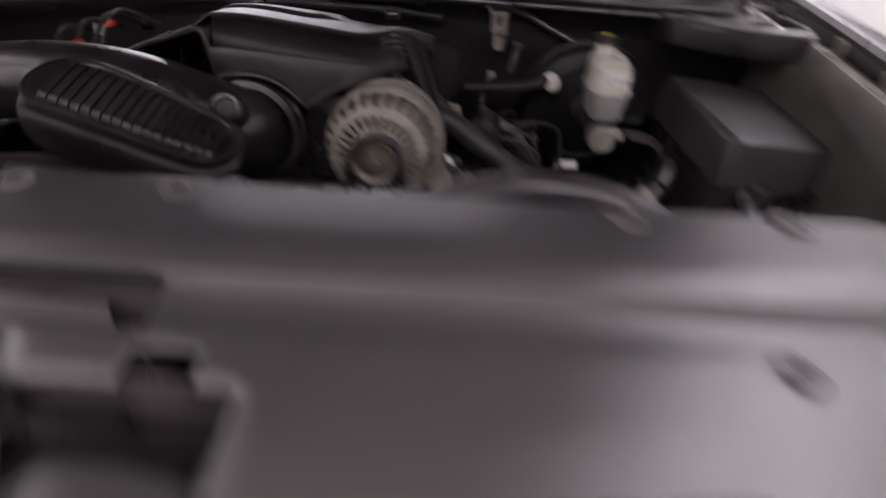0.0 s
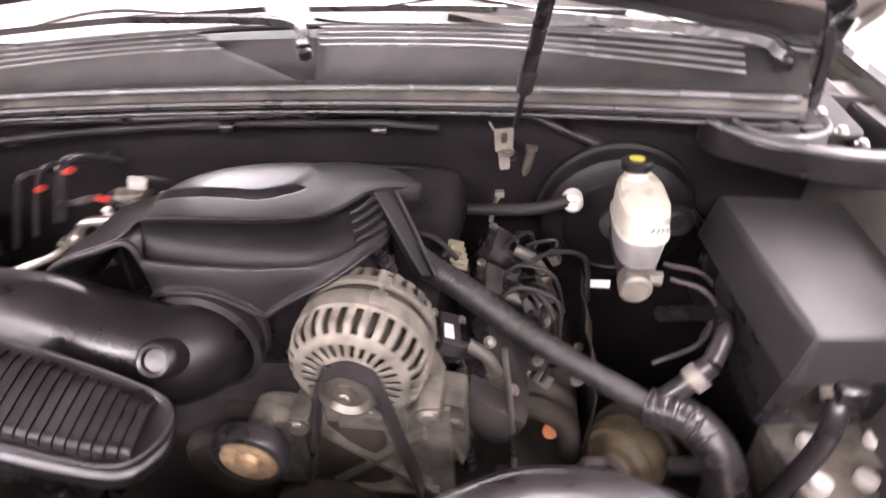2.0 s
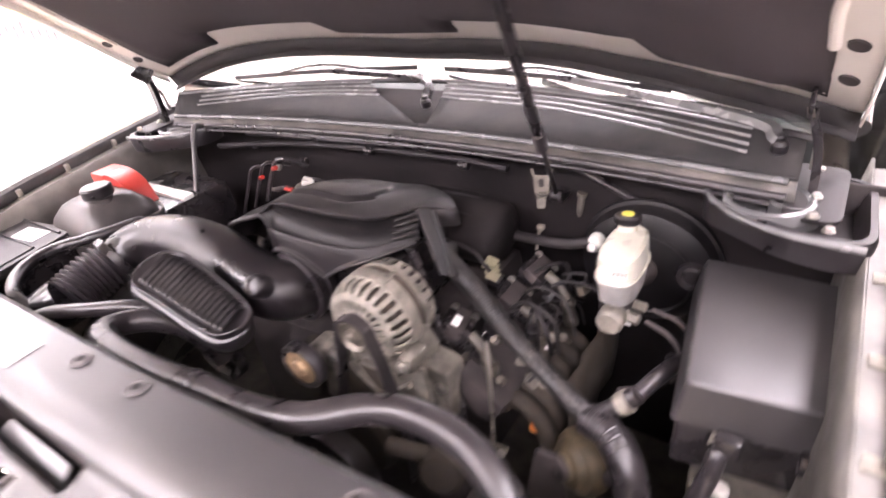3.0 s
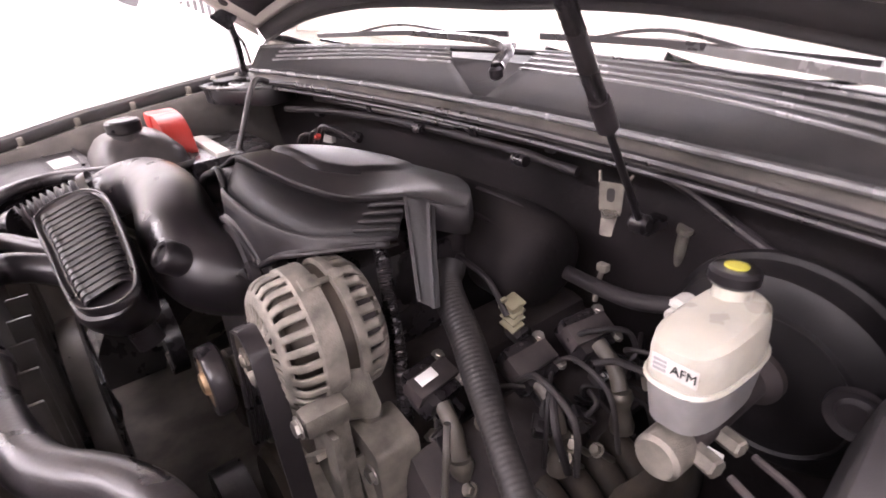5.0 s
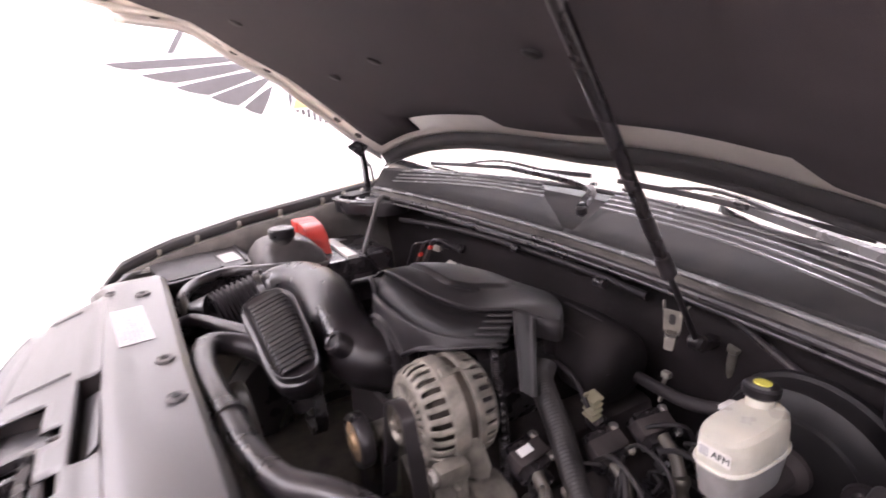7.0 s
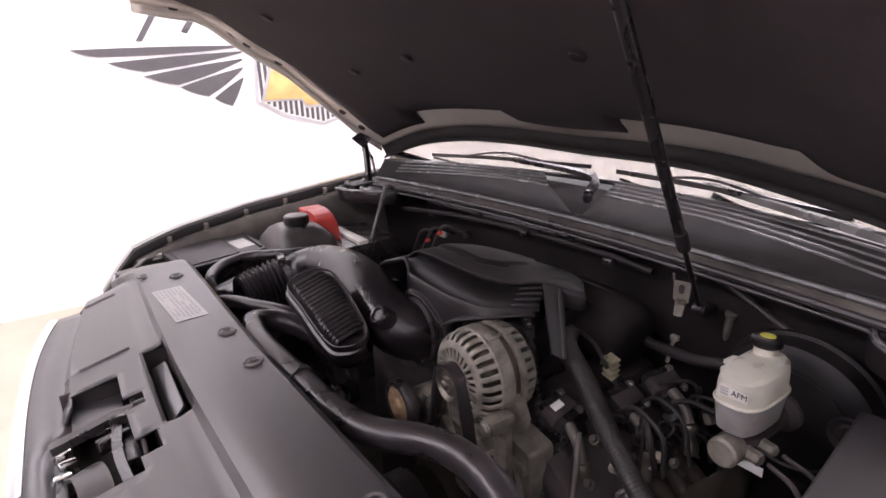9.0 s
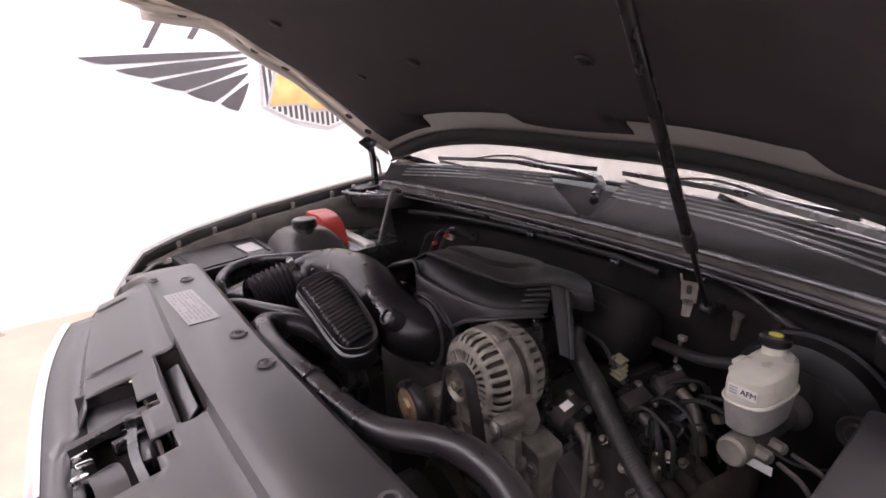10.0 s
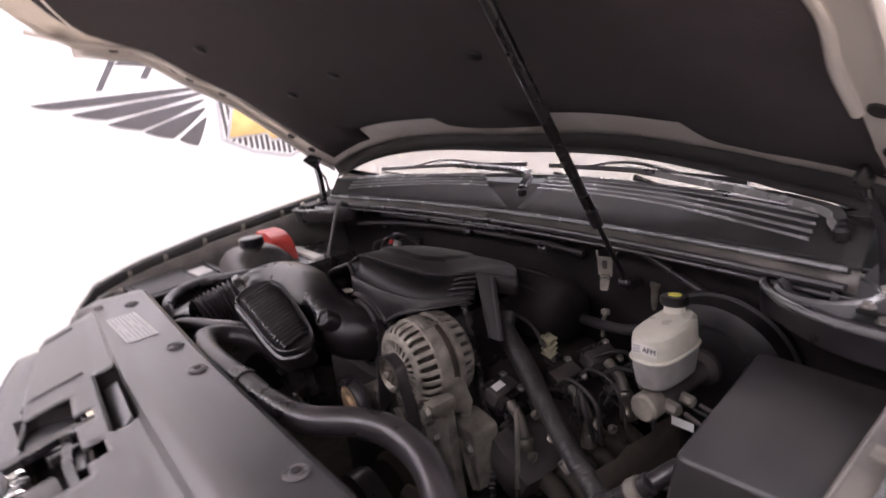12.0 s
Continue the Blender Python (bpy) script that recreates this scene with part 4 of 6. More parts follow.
# ---- alternator ----
def cage(profile, slotted, n, fill, at, m, sub=4):
    """A turned shell with slots cut in the profile segments that are named."""
    bm = bmesh.new()
    seg = n * sub
    v = [[bm.verts.new(m @ Vector((r * math.cos(2 * math.pi * k / seg), r * math.sin(2 * math.pi * k / seg), h))) for k in range(seg)] for r, h in profile]
    for i in range(len(profile) - 1):
        for k in range(seg):
            if i in slotted and (k % sub) >= fill:
                continue
            bm.faces.new((v[i][k], v[i][(k + 1) % seg], v[i + 1][(k + 1) % seg], v[i + 1][k]))
    bmesh.ops.delete(bm, geom=[q for q in bm.verts if not q.link_faces], context="VERTS")
    return bm


alt = thing("alternator", "dusty cast aluminium alternator with a pulley", "alternator", (0.191, 0.52, 0.89), shift=(0.005, 0.001, 0.005))
AX = Vector((0.03, 1, 0.0)).normalized()
A0 = Vector((0.191, 0.455, 0.973))
AM = Matrix.Translation(A0) @ frame_to(AX)
part("front_housing", cage([(0.018, -0.004), (0.035, -0.003), (0.038, -0.002), (0.0535, -0.0005), (0.056, 0.0005), (0.0625, 0.002), (0.066, 0.0045), (0.0725, 0.010), (0.0755, 0.018), (0.0768, 0.032), (0.079, 0.035), (0.0795, 0.058), (0.074, 0.060)], {2, 6, 7, 8}, 28, 3, A0, AM, 6), CAST, alt, "vented aluminium front housing", solid=0.0035)
part("bearing_collar", lathe([(0.018, -0.004), (0.030, -0.006), (0.035, -0.003)], A0, AX, 36), CAST, alt)
part("inner_fan", lathe([(0.0, 0.014), (0.052, 0.014), (0.061, 0.024), (0.066, 0.05)], A0, AX, 40), COPPER, alt)
part("stator", lathe([(0.070, 0.056), (0.0725, 0.059), (0.0725, 0.076), (0.072, 0.079)], A0, AX, 48), COPPER, alt, "dark brown stator band")
part("rear_housing", cage([(0.074, 0.072), (0.079, 0.074), (0.079, 0.082), (0.077, 0.085), (0.075, 0.101), (0.065, 0.112), (0.05, 0.116), (0.0, 0.118)], {3, 4}, 28, 3, A0, AM, 5), CAST, alt, "vented aluminium rear housing", solid=0.005)
part("rear_core", lathe([(0.068, 0.078), (0.068, 0.104), (0, 0.104)], A0, AX, 40), DARK, alt)
for a in (70, 190, 310):
    d = Vector((math.cos(radians(a)) * 0.0765, 0, math.sin(radians(a)) * 0.0765))
    part("clamp_lug", merge(rbox(A0 + d + AX * 0.050, (0.011, 0.022, 0.018), 0.004, (0, -a, 0)), rbox(A0 + d + AX * 0.079, (0.011, 0.016, 0.016), 0.005, (0, -a, 0)), tube([A0 + d * 0.99 + AX * 0.05, A0 + d * 0.99 + AX * 0.079], 0.0035, 8, straight=True)), CAST, alt)
part("foot", loft([[(0.262, 0.500, 0.965), (0.268, 0.530, 0.958), (0.256, 0.532, 0.93), (0.240, 0.500, 0.93)], [(0.266, 0.500, 0.925), (0.280, 0.535, 0.915), (0.258, 0.537, 0.895), (0.238, 0.500, 0.89)], [(0.262, 0.502, 0.90), (0.276, 0.532, 0.895), (0.256, 0.534, 0.88), (0.240, 0.502, 0.88)]]), GRIMY, alt, "cast mounting foot")
part("pulley", lathe([(0.0, -0.003), (0.030, -0.003), (0.032, -0.005), (0.032, -0.007), (0.029, -0.008), (0.031, -0.010), (0.029, -0.012), (0.031, -0.014), (0.029, -0.016), (0.032, -0.018), (0.032, -0.020), (0.026, -0.021), (0.022, -0.016), (0.0, -0.016)], A0, AX, 36), WORN, alt, "grooved steel pulley")
part("pulley_face", lathe([(0.0305, -0.0195), (0.0305, -0.0218), (0.0275, -0.0224), (0.0245, -0.0195)], A0, AX, 36), WORN, alt, "worn pulley rim")
part("pulley_nut", merge(lathe([(0, -0.016), (0.013, -0.016), (0.013, -0.023), (0, -0.023)], A0, AX, 6), disc(A0 - AX * 0.018, -AX, 0.0075, 0.009)), WORN, alt, "worn steel nut")
for p in ((0.272, 0.475, 0.930), (0.118, 0.475, 0.895)):
    part("mount_ear", rbox(p, (0.028, 0.05, 0.026), 0.008), GRIMY, alt)
    bolt(Vector(p) + Vector((0, -0.026, 0)), (0, -1, 0), 0.009, alt)

bracket = thing("alternator_bracket", "ribbed cast aluminium bracket under the alternator", "bracket", (0.20, 0.47, 0.70), shift=(0.006, 0.015, 0.005))
part("web", prism(corners([(-0.075, -0.17), (0.085, -0.17), (0.08, 0.03), (0.04, -0.02), (-0.04, -0.02), (-0.075, 0.0)], 0.01), 0.02, axes((0.195, 0.485, 0.905), (1, 0, 0), (0, 0, 1)), 0.003), CAST, bracket)
for a, b in (((0.13, 0.87), (0.26, 0.76)), ((0.26, 0.87), (0.13, 0.76)), ((0.125, 0.90), (0.125, 0.74)), ((0.275, 0.91), (0.275, 0.74)), ((0.13, 0.755), (0.27, 0.755)), ((0.16, 0.885), (0.24, 0.885))):
    part("rib", strap([(a[0], 0.462, a[1]), (b[0], 0.462, b[1])], 0.028, 0.007, straight=True), CAST, bracket)

belt_pts = [(0.115, 0.434, 0.80), (0.140, 0.434, 0.895), (0.160, 0.434, 0.985), (0.170, 0.434, 0.998), (0.191, 0.434, 1.006), (0.212, 0.434, 0.998), (0.222, 0.434, 0.98), (0.235, 0.434, 0.90), (0.255, 0.434, 0.78), (0.25, 0.434, 0.66)]
belt = thing("drive_belt", "black ribbed rubber drive belt", "drive belt", (0.19, 0.434, 0.85), shift=(0.006, 0.010, 0.005))
part("belt_back", sweep(belt_pts, lambda t: [(-0.0012, -0.012), (0.0018, -0.012), (0.0018, 0.012), (-0.0012, 0.012)], 6), RUBBER, belt)
for k in range(5):
    part("belt_rib", sweep(belt_pts, lambda t, k=k: [(-0.0012, -0.0116 + 0.0048 * k), (-0.0032, -0.0104 + 0.0048 * k), (-0.0032, -0.0088 + 0.0048 * k), (-0.0012, -0.0076 + 0.0048 * k)], 6), RUBBER, belt)

idler = thing("idler_pulley", "black idler pulley with a tan steel face", "pulley", (0.069, 0.42, 0.86), shift=(0.008, 0.015, 0.012))
part("tread", lathe([(0.024, 0.014), (0.040, 0.009), (0.0445, 0.012), (0.0455, 0.016), (0.0455, 0.029), (0.043, 0.033), (0.037, 0.0345), (0.032, 0.031), (0.02, 0.030)], (0.069, 0.425, 0.878), (0, -1, 0), 40), RUBBER, idler)
part("face", lathe([(0.033, 0.0325), (0.029, 0.0330), (0.026, 0.0315), (0.016, 0.0325), (0.014, 0.038), (0.009, 0.0395), (0, 0.0395)], (0.069, 0.425, 0.878), (0, -1, 0), 36), BRASSY, idler, "tan steel face")
part("carrier", merge(disc((0.069, 0.425, 0.878), (0, 1, 0), 0.02, 0.05), rbox((0.08, 0.46, 0.83), (0.05, 0.05, 0.13), 0.015)), CAST, idler)

# ---- air intake ----
duct = thing("intake_duct", "glossy black moulded air intake tube", "intake duct", (-0.15, 0.42, 0.98))
part("tube", tube([(-0.392, 0.392, 1.012), (-0.375, 0.428, 1.026), (-0.335, 0.455, 1.036), (-0.27, 0.466, 1.042), (-0.20, 0.466, 1.044), (-0.13, 0.460, 1.040), (-0.055, 0.450, 1.026), (0.0, 0.458, 1.002), (0.015, 0.495, 0.985), (0.015, 0.54, 0.98)], lambda t: 0.041 + 0.007 * math.sin(math.pi * t) + 0.015 * t * t, 28), PLASTIC_GLOSS, duct)
part("cuff", lathe([(0.060, 0.0), (0.068, 0.003), (0.068, 0.014), (0.062, 0.018), (0.062, 0.026), (0.066, 0.029), (0.066, 0.036), (0.058, 0.038)], (0.015, 0.488, 0.986), (0.02, 1, -0.05), 40), RUBBER, duct, "ribbed rubber cuff")
part("bellows", tube([(-0.395, 0.285, 0.985), (-0.398, 0.335, 0.998), (-0.392, 0.392, 1.012)], lambda t: 0.045 + 0.0045 * math.cos(2 * math.pi * 10 * t), 24, 60), RUBBER, duct, "corrugated rubber bellows")
part("clamp", tube([(-0.394, 0.385, 1.010), (-0.391, 0.399, 1.015)], 0.0525, 24, straight=True), PLASTIC, duct)
part("inlet_pipe", tube([(-0.52, 0.20, 0.93), (-0.44, 0.225, 0.955), (-0.395, 0.285, 0.985)], 0.048, 24), PLASTIC, duct)
part("boss", lathe([(0.0205, -0.045), (0.0205, -0.004), (0.0185, 0.001), (0.016, 0.003), (0.0125, 0.002), (0.0110, -0.002), (0, -0.003)], (0.024, 0.409, 1.047), (0.10, -0.75, 0.65), 36), PLASTIC_GLOSS, duct, "round moulded boss")
part("throttle_body", merge(disc((0.005, 0.50, 0.985), (0, 1, 0), 0.056, 0.05, 0.006), rbox((-0.06, 0.53, 0.99), (0.05, 0.05, 0.06), 0.01)), PLASTIC, duct, "black throttle body")

res = thing("intake_resonator", "black ribbed plastic air resonator box", "resonator box", (-0.06, 0.34, 0.95), shift=(0.008, 0.003, 0.006))
RM = axes((-0.050, 0.342, 1.056), (0.166, 0.012, -0.060), (0.014, 0.056, 0.014))
RING = [(-0.097, -0.036), (-0.107, -0.012), (-0.098, 0.024), (-0.066, 0.044), (0.0, 0.041), (0.070, 0.032), (0.103, 0.022), (0.112, 0.004), (0.106, -0.019), (0.086, -0.039), (0.042, -0.043), (-0.030, -0.041), (-0.078, -0.041)]
ring = spline([(x, y, 0) for x, y in RING[-2:] + RING + RING[:2]], 6)[12:90]


def rring(k, z, dy=0.0):
    return [RM @ Vector((p.x * k, p.y * k + dy, z)) for p in ring]


def ring_span(x):
    """Front and rear limits of the ribbed field at a place along the box."""
    ys = [p.y for p in ring if abs(p.x - x) < 0.008]
    return min(ys) + 0.0130, max(ys) - 0.0115


part("body", loft([rring(0.55, -0.090), rring(0.78, -0.084, -0.003), rring(0.91, -0.068, -0.007), rring(0.985, -0.044, -0.010), rring(1.015, -0.026, -0.010), rring(1.02, -0.019, -0.008), rring(1.015, -0.015, -0.006), rring(1.0, -0.013, -0.002), rring(1.01, -0.008), rring(1.0, -0.004), rring(0.97, -0.0005), rring(0.93, -0.001), rring(0.90, -0.0028), rring(0.5, -0.0028)]), PLASTIC_GLOSS, res)
part("rim", tube(rring(0.985, 0.0) + rring(0.985, 0.0)[:1], 0.0018, 8, 2), PLASTIC_GLOSS, res, "shiny rounded rim")
for i in range(17):
    x = -0.080 + i * 0.0104
    lo, hi = ring_span(x)
    part("rib", sweep([RM @ Vector((x, lo - 0.002, -0.004)), RM @ Vector((x, lo, 0.0002)), RM @ Vector((x, lo + 0.003, 0.0014)), RM @ Vector((x, lo + 0.007, 0.0008)), RM @ Vector((x, (lo + hi) / 2, 0.0012)), RM @ Vector((x, hi - 0.006, 0.0004)), RM @ Vector((x, hi, -0.006))], lambda t: [(-0.0044, -0.004), (0.0044, -0.004), (0.0038, -0.0014), (0.0026, -0.0004), (0.0010, 0.0), (-0.0010, 0.0), (-0.0026, -0.0004), (-0.0038, -0.0014)], 4), SATIN, res)

# ---- hoses ----
up = thing("radiator_hose", "thick black upper radiator hose", "hose", (0.1, 0.25, 0.95), shift=(0, -0.008, 0.012))
HP = [(-0.10, 0.385, 0.86), (-0.112, 0.365, 0.93), (-0.140, 0.330, 0.975), (-0.165, 0.285, 0.995), (-0.145, 0.243, 1.010), (-0.06, 0.228, 1.012), (0.03, 0.230, 1.012), (0.11, 0.238, 1.008), (0.20, 0.247, 1.003), (0.275, 0.268, 1.0), (0.33, 0.310, 1.0), (0.39, 0.334, 1.0), (0.47, 0.332, 0.992), (0.54, 0.300, 0.965), (0.57, 0.25, 0.92)]
part("hose", tube(HP, 0.0205, 18), RUBBER, up)
part("joint_ring", tube([(0.098, 0.2365, 1.009), (0.116, 0.2385, 1.008)], 0.0235, 18, straight=True), RUBBER, up)
hh = thing("heater_hose", "black sleeved heater hose", "hose", (0.4, 0.6, 0.8))
part("hose", tube([(0.215, 0.69, 1.0), (0.233, 0.669, 0.984), (0.30, 0.645, 0.95), (0.37, 0.615, 0.915), (0.45, 0.58, 0.885), (0.537, 0.548, 0.853)], lambda t: 0.019 - 0.003 * min(1, max(0, (t - 0.5) * 8)) + 0.0002 * math.cos(2 * math.pi * 75 * t), 16, 90), CORD, hh)
part("branch", tube([(0.537, 0.548, 0.853), (0.565, 0.553, 0.88), (0.60, 0.565, 0.915)], 0.014, 14), RUBBER, hh)
part("clamp", tube([(0.578, 0.556, 0.893), (0.590, 0.560, 0.904)], 0.0175, 16, straight=True), CAST, hh)
part("lower_hose", tube([(0.535, 0.55, 0.850), (0.575, 0.53, 0.855), (0.61, 0.50, 0.83), (0.62, 0.48, 0.77), (0.60, 0.46, 0.68)], lambda t: 0.025 + 0.0005 * math.cos(2 * math.pi * 40 * t), 16, 24), RUBBER, hh, "ribbed lower hose")

# ---- brakes ----
boost = thing("brake_booster", "round black brake booster on the firewall", "brake booster", (0.52, 0.92, 0.80))
BC = Vector((0.525, 0.835, 0.925))
part("shell", lathe([(0, -0.004), (0.045, -0.004), (0.065, 0.004), (0.100, 0.010), (0.116, 0.022), (0.120, 0.045), (0.124, 0.050), (0.124, 0.056), (0.118, 0.06), (0.11, 0.10), (0, 0.11)], BC, (0, 1, 0.08), 56), SHADE_BLACK, boost)
part("seam_ring", lathe([(0.121, 0.046), (0.127, 0.049), (0.127, 0.057), (0.121, 0.060)], BC, (0, 1, 0.08), 56), SHADE_BLACK, boost)
part("pressed_ring", lathe([(0.082, 0.0065), (0.085, 0.003), (0.088, 0.0075)], BC, (0, 1, 0.08), 56), SHADE_BLACK, boost)
part("check_valve", merge(disc((0.449, 0.828, 0.991), (0, -1, 0), 0.015, 0.028, 0.004), disc((0.449, 0.80, 0.991), (0, -1, 0), 0.008, 0.01)), WHITE, boost, "white check valve")
part("grommet", lathe([(0.028, 0), (0.026, 0.006), (0.018, 0.003), (0.014, 0.007), (0, 0.006)], (0.61, 0.835, 0.945), (0, -1, 0), 24), RUBBER, boost)
part("vacuum_hose", tube([(0.449, 0.81, 0.995), (0.40, 0.80, 0.985), (0.34, 0.81, 0.975), (0.28, 0.82, 0.97)], 0.0095, 12), SOOT, boost)
stk = axes((0.500, 0.806, 0.838), (1, 0, 0), (0, 0, 1))
part("sticker", prism([(-0.02, -0.008), (0.02, -0.008), (0.02, 0.008), (-0.02, 0.008)], 0.001, stk), PAPER, boost)

tank = thing("brake_fluid_reservoir", "milky white brake fluid reservoir with a black cap", "fluid reservoir", (0.535, 0.70, 0.95))


def oval(cx, cy, z, a, b, n=32, p=3.0, dz=0.0):
    out = []
    for k in range(n):
        t = 2 * math.pi * k / n
        c, s = math.cos(t), math.sin(t)
        out.append((cx + a * abs(c) ** (2 / p) * (1 if c >= 0 else -1), cy + b * abs(s) ** (2 / p) * (1 if s >= 0 else -1), z + dz * s))
    return out


TC = (0.526, 0.720)
part("lower_bowl", loft([oval(*TC, 0.970, 0.021, 0.045), oval(*TC, 0.977, 0.028, 0.053), oval(*TC, 1.006, 0.0315, 0.0575), oval(*TC, 1.018, 0.032, 0.058)]), BOWL_GREY, tank)
part("seam", loft([oval(*TC, 1.017, 0.0335, 0.060), oval(*TC, 1.0195, 0.035, 0.062), oval(*TC, 1.022, 0.0335, 0.060)]), TANK_WHITE, tank)
part("upper_bowl", loft([oval(*TC, 1.021, 0.032, 0.058), oval(*TC, 1.044, 0.0315, 0.058), oval(*TC, 1.056, 0.030, 0.056, dz=0.003), oval(*TC, 1.0615, 0.025, 0.050, dz=0.004), oval(*TC, 1.0635, 0.010, 0.028, dz=0.004)]), TANK_WHITE, tank)
part("neck", lathe([(0.016, 0), (0.015, 0.025), (0, 0.025)], (0.521, 0.752, 1.055), (0, 0.1, 1), 28), TANK_WHITE, tank)
cap = part("cap", lathe([(0.018, 0), (0.0205, 0.003), (0.0205, 0.011), (0.018, 0.014), (0, 0.015)], (0.520, 0.754, 1.075), (0, 0.1, 1), 26), PLASTIC_GLOSS, tank, "black screw cap")
part("cap_mark", disc((0.520, 0.756, 1.0895), (0, 0.1, 1), 0.010, 0.0012, 0.0003, 20), YELLOW, cap)
LM = axes((0.530, 0.6612, 1.0400), (1, 0.02, 0.0), (0, 0.02, 1))
sticker = part("sticker", prism([(-0.019, -0.0075), (0.019, -0.0075), (0.019, 0.0075), (-0.019, 0.0075)], 0.0008, LM), LABEL, tank, "white printed sticker")
text_at("AFM", 0.011, LM @ pose(0.008, 0, 0.0012), INK, sticker)
for k in range(3):
    part("print_bar", prism([(-0.017, -0.0055 + k * 0.004), (-0.006, -0.0055 + k * 0.004), (-0.006, -0.003 + k * 0.004), (-0.017, -0.003 + k * 0.004)], 0.0006, LM @ pose(0, 0, 0.0008)), GREY_INK, sticker, smooth=False)
mc = thing("master_cylinder", "bare aluminium brake master cylinder", "master cylinder", (0.53, 0.74, 0.92), shift=(-0.007, 0.005, 0.008))
part("barrel", lathe([(0, 0.03), (0.019, 0.03), (0.019, 0.15), (0.03, 0.16), (0.03, 0.19), (0, 0.19)], (0.531, 0.655, 0.936), (0, 1, 0), 28), DARK, mc, "grimy barrel")
part("end_cap", lathe([(0, 0), (0.018, 0), (0.0215, 0.004), (0.0215, 0.028), (0.019, 0.034), (0, 0.034)], (0.531, 0.655, 0.936), (0, 1, 0), 28), CAST, mc)
part("port", merge(disc((0.545, 0.69, 0.935), (1, -0.2, 0.0), 0.010, 0.026, 0.002, 6), disc((0.545, 0.73, 0.93), (1, -0.2, 0), 0.009, 0.026, 0.002, 6)), CAST, mc)
part("brake_pipe", merge(tube([(0.58, 0.685, 0.935), (0.62, 0.67, 0.93), (0.64, 0.66, 0.90), (0.62, 0.64, 0.86), (0.56, 0.62, 0.84)], 0.0035, 8), tube([(0.58, 0.725, 0.93), (0.63, 0.71, 0.925), (0.655, 0.69, 0.89), (0.63, 0.66, 0.85)], 0.0035, 8)), DARK, mc)

# ---- fuse centre beside the brakes ----
ub = thing("fuse_centre", "matt black plastic fuse and relay box", "fuse box", (0.75, 0.64, 0.86))
UM = axes((0.752, 0.655, 1.008), (1, 0.12, -0.12), (-0.10, 1, 0.05))
lid = [(-0.105, -0.135), (0.108, -0.120), (0.100, 0.13), (-0.105, 0.13)]


def lring(k, z):
    return [UM @ Vector((x * k, y * k, z)) for x, y in corners(lid, 0.012, 4)]


part("lid", loft([lring(1.03, -0.065), lring(1.03, -0.060), lring(1.0, -0.010), lring(0.985, 0.0), lring(0.96, 0.003), lring(0.5, 0.003)]), LID, ub)
part("base", loft([lring(0.90, -0.16), lring(0.95, -0.07), lring(0.95, -0.06)]), PLASTIC, ub)
for q in ((-0.04, -0.145, -0.07), (0.05, -0.135, -0.07)):
    part("latch", rbox(UM @ Vector(q), (0.03, 0.02, 0.03), 0.004), PLASTIC, ub)

# ---- passenger side: tank, battery, fuse box ----
ct_ = thing("coolant_tank", "grey plastic coolant tank with a black cap", "coolant tank", (-0.61, 0.49, 0.85), shift=(-0.007, -0.005, 0.006))
part("body", loft([oval(-0.61, 0.50, 0.93, 0.10, 0.085, p=5), oval(-0.61, 0.50, 1.012, 0.105, 0.09, p=5), oval(-0.607, 0.50, 1.030, 0.100, 0.084, p=5), oval(-0.600, 0.496, 1.058, 0.076, 0.064, p=4), oval(-0.592, 0.492, 1.069, 0.056, 0.048, p=4), oval(-0.575, 0.488, 1.074, 0.028, 0.028)]), TANK_GREY, ct_)
part("rim_band", loft([oval(-0.61, 0.50, 0.998, 0.113, 0.098, p=6), oval(-0.61, 0.50, 1.010, 0.113, 0.098, p=6)], caps=False), TANK_GREY, ct_, solid=0.004)
part("neck", lathe([(0.026, -0.015), (0.026, 0.006), (0, 0.006)], (-0.557, 0.486, 1.074), (0, 0, 1), 24), TANK_GREY, ct_)
part("cap", lathe([(0.030, 0), (0.033, 0.004), (0.033, 0.022), (0.029, 0.026), (0, 0.027)], (-0.557, 0.486, 1.078), (0, 0, 1), 22), PLASTIC_GLOSS, ct_, "black ribbed cap")

bat = thing("battery", "black car battery with a red terminal cover", "battery", (-0.62, 0.68, 0.80), shift=(0, -0.014, -0.008))
part("case", rbox((-0.62, 0.68, 0.92), (0.24, 0.18, 0.20), 0.01), PLASTIC, bat)
part("top_strip", rbox((-0.60, 0.655, 1.024), (0.20, 0.03, 0.012), 0.003), WHITE, bat, "pale battery top")
part("terminal_cover", merge(strap([(-0.715, 0.59, 1.075), (-0.66, 0.592, 1.085), (-0.615, 0.595, 1.065), (-0.595, 0.598, 1.01)], 0.055, 0.030), rbox((-0.70, 0.592, 1.083), (0.06, 0.065, 0.035), 0.008)), RED, bat, "red plastic terminal cover")

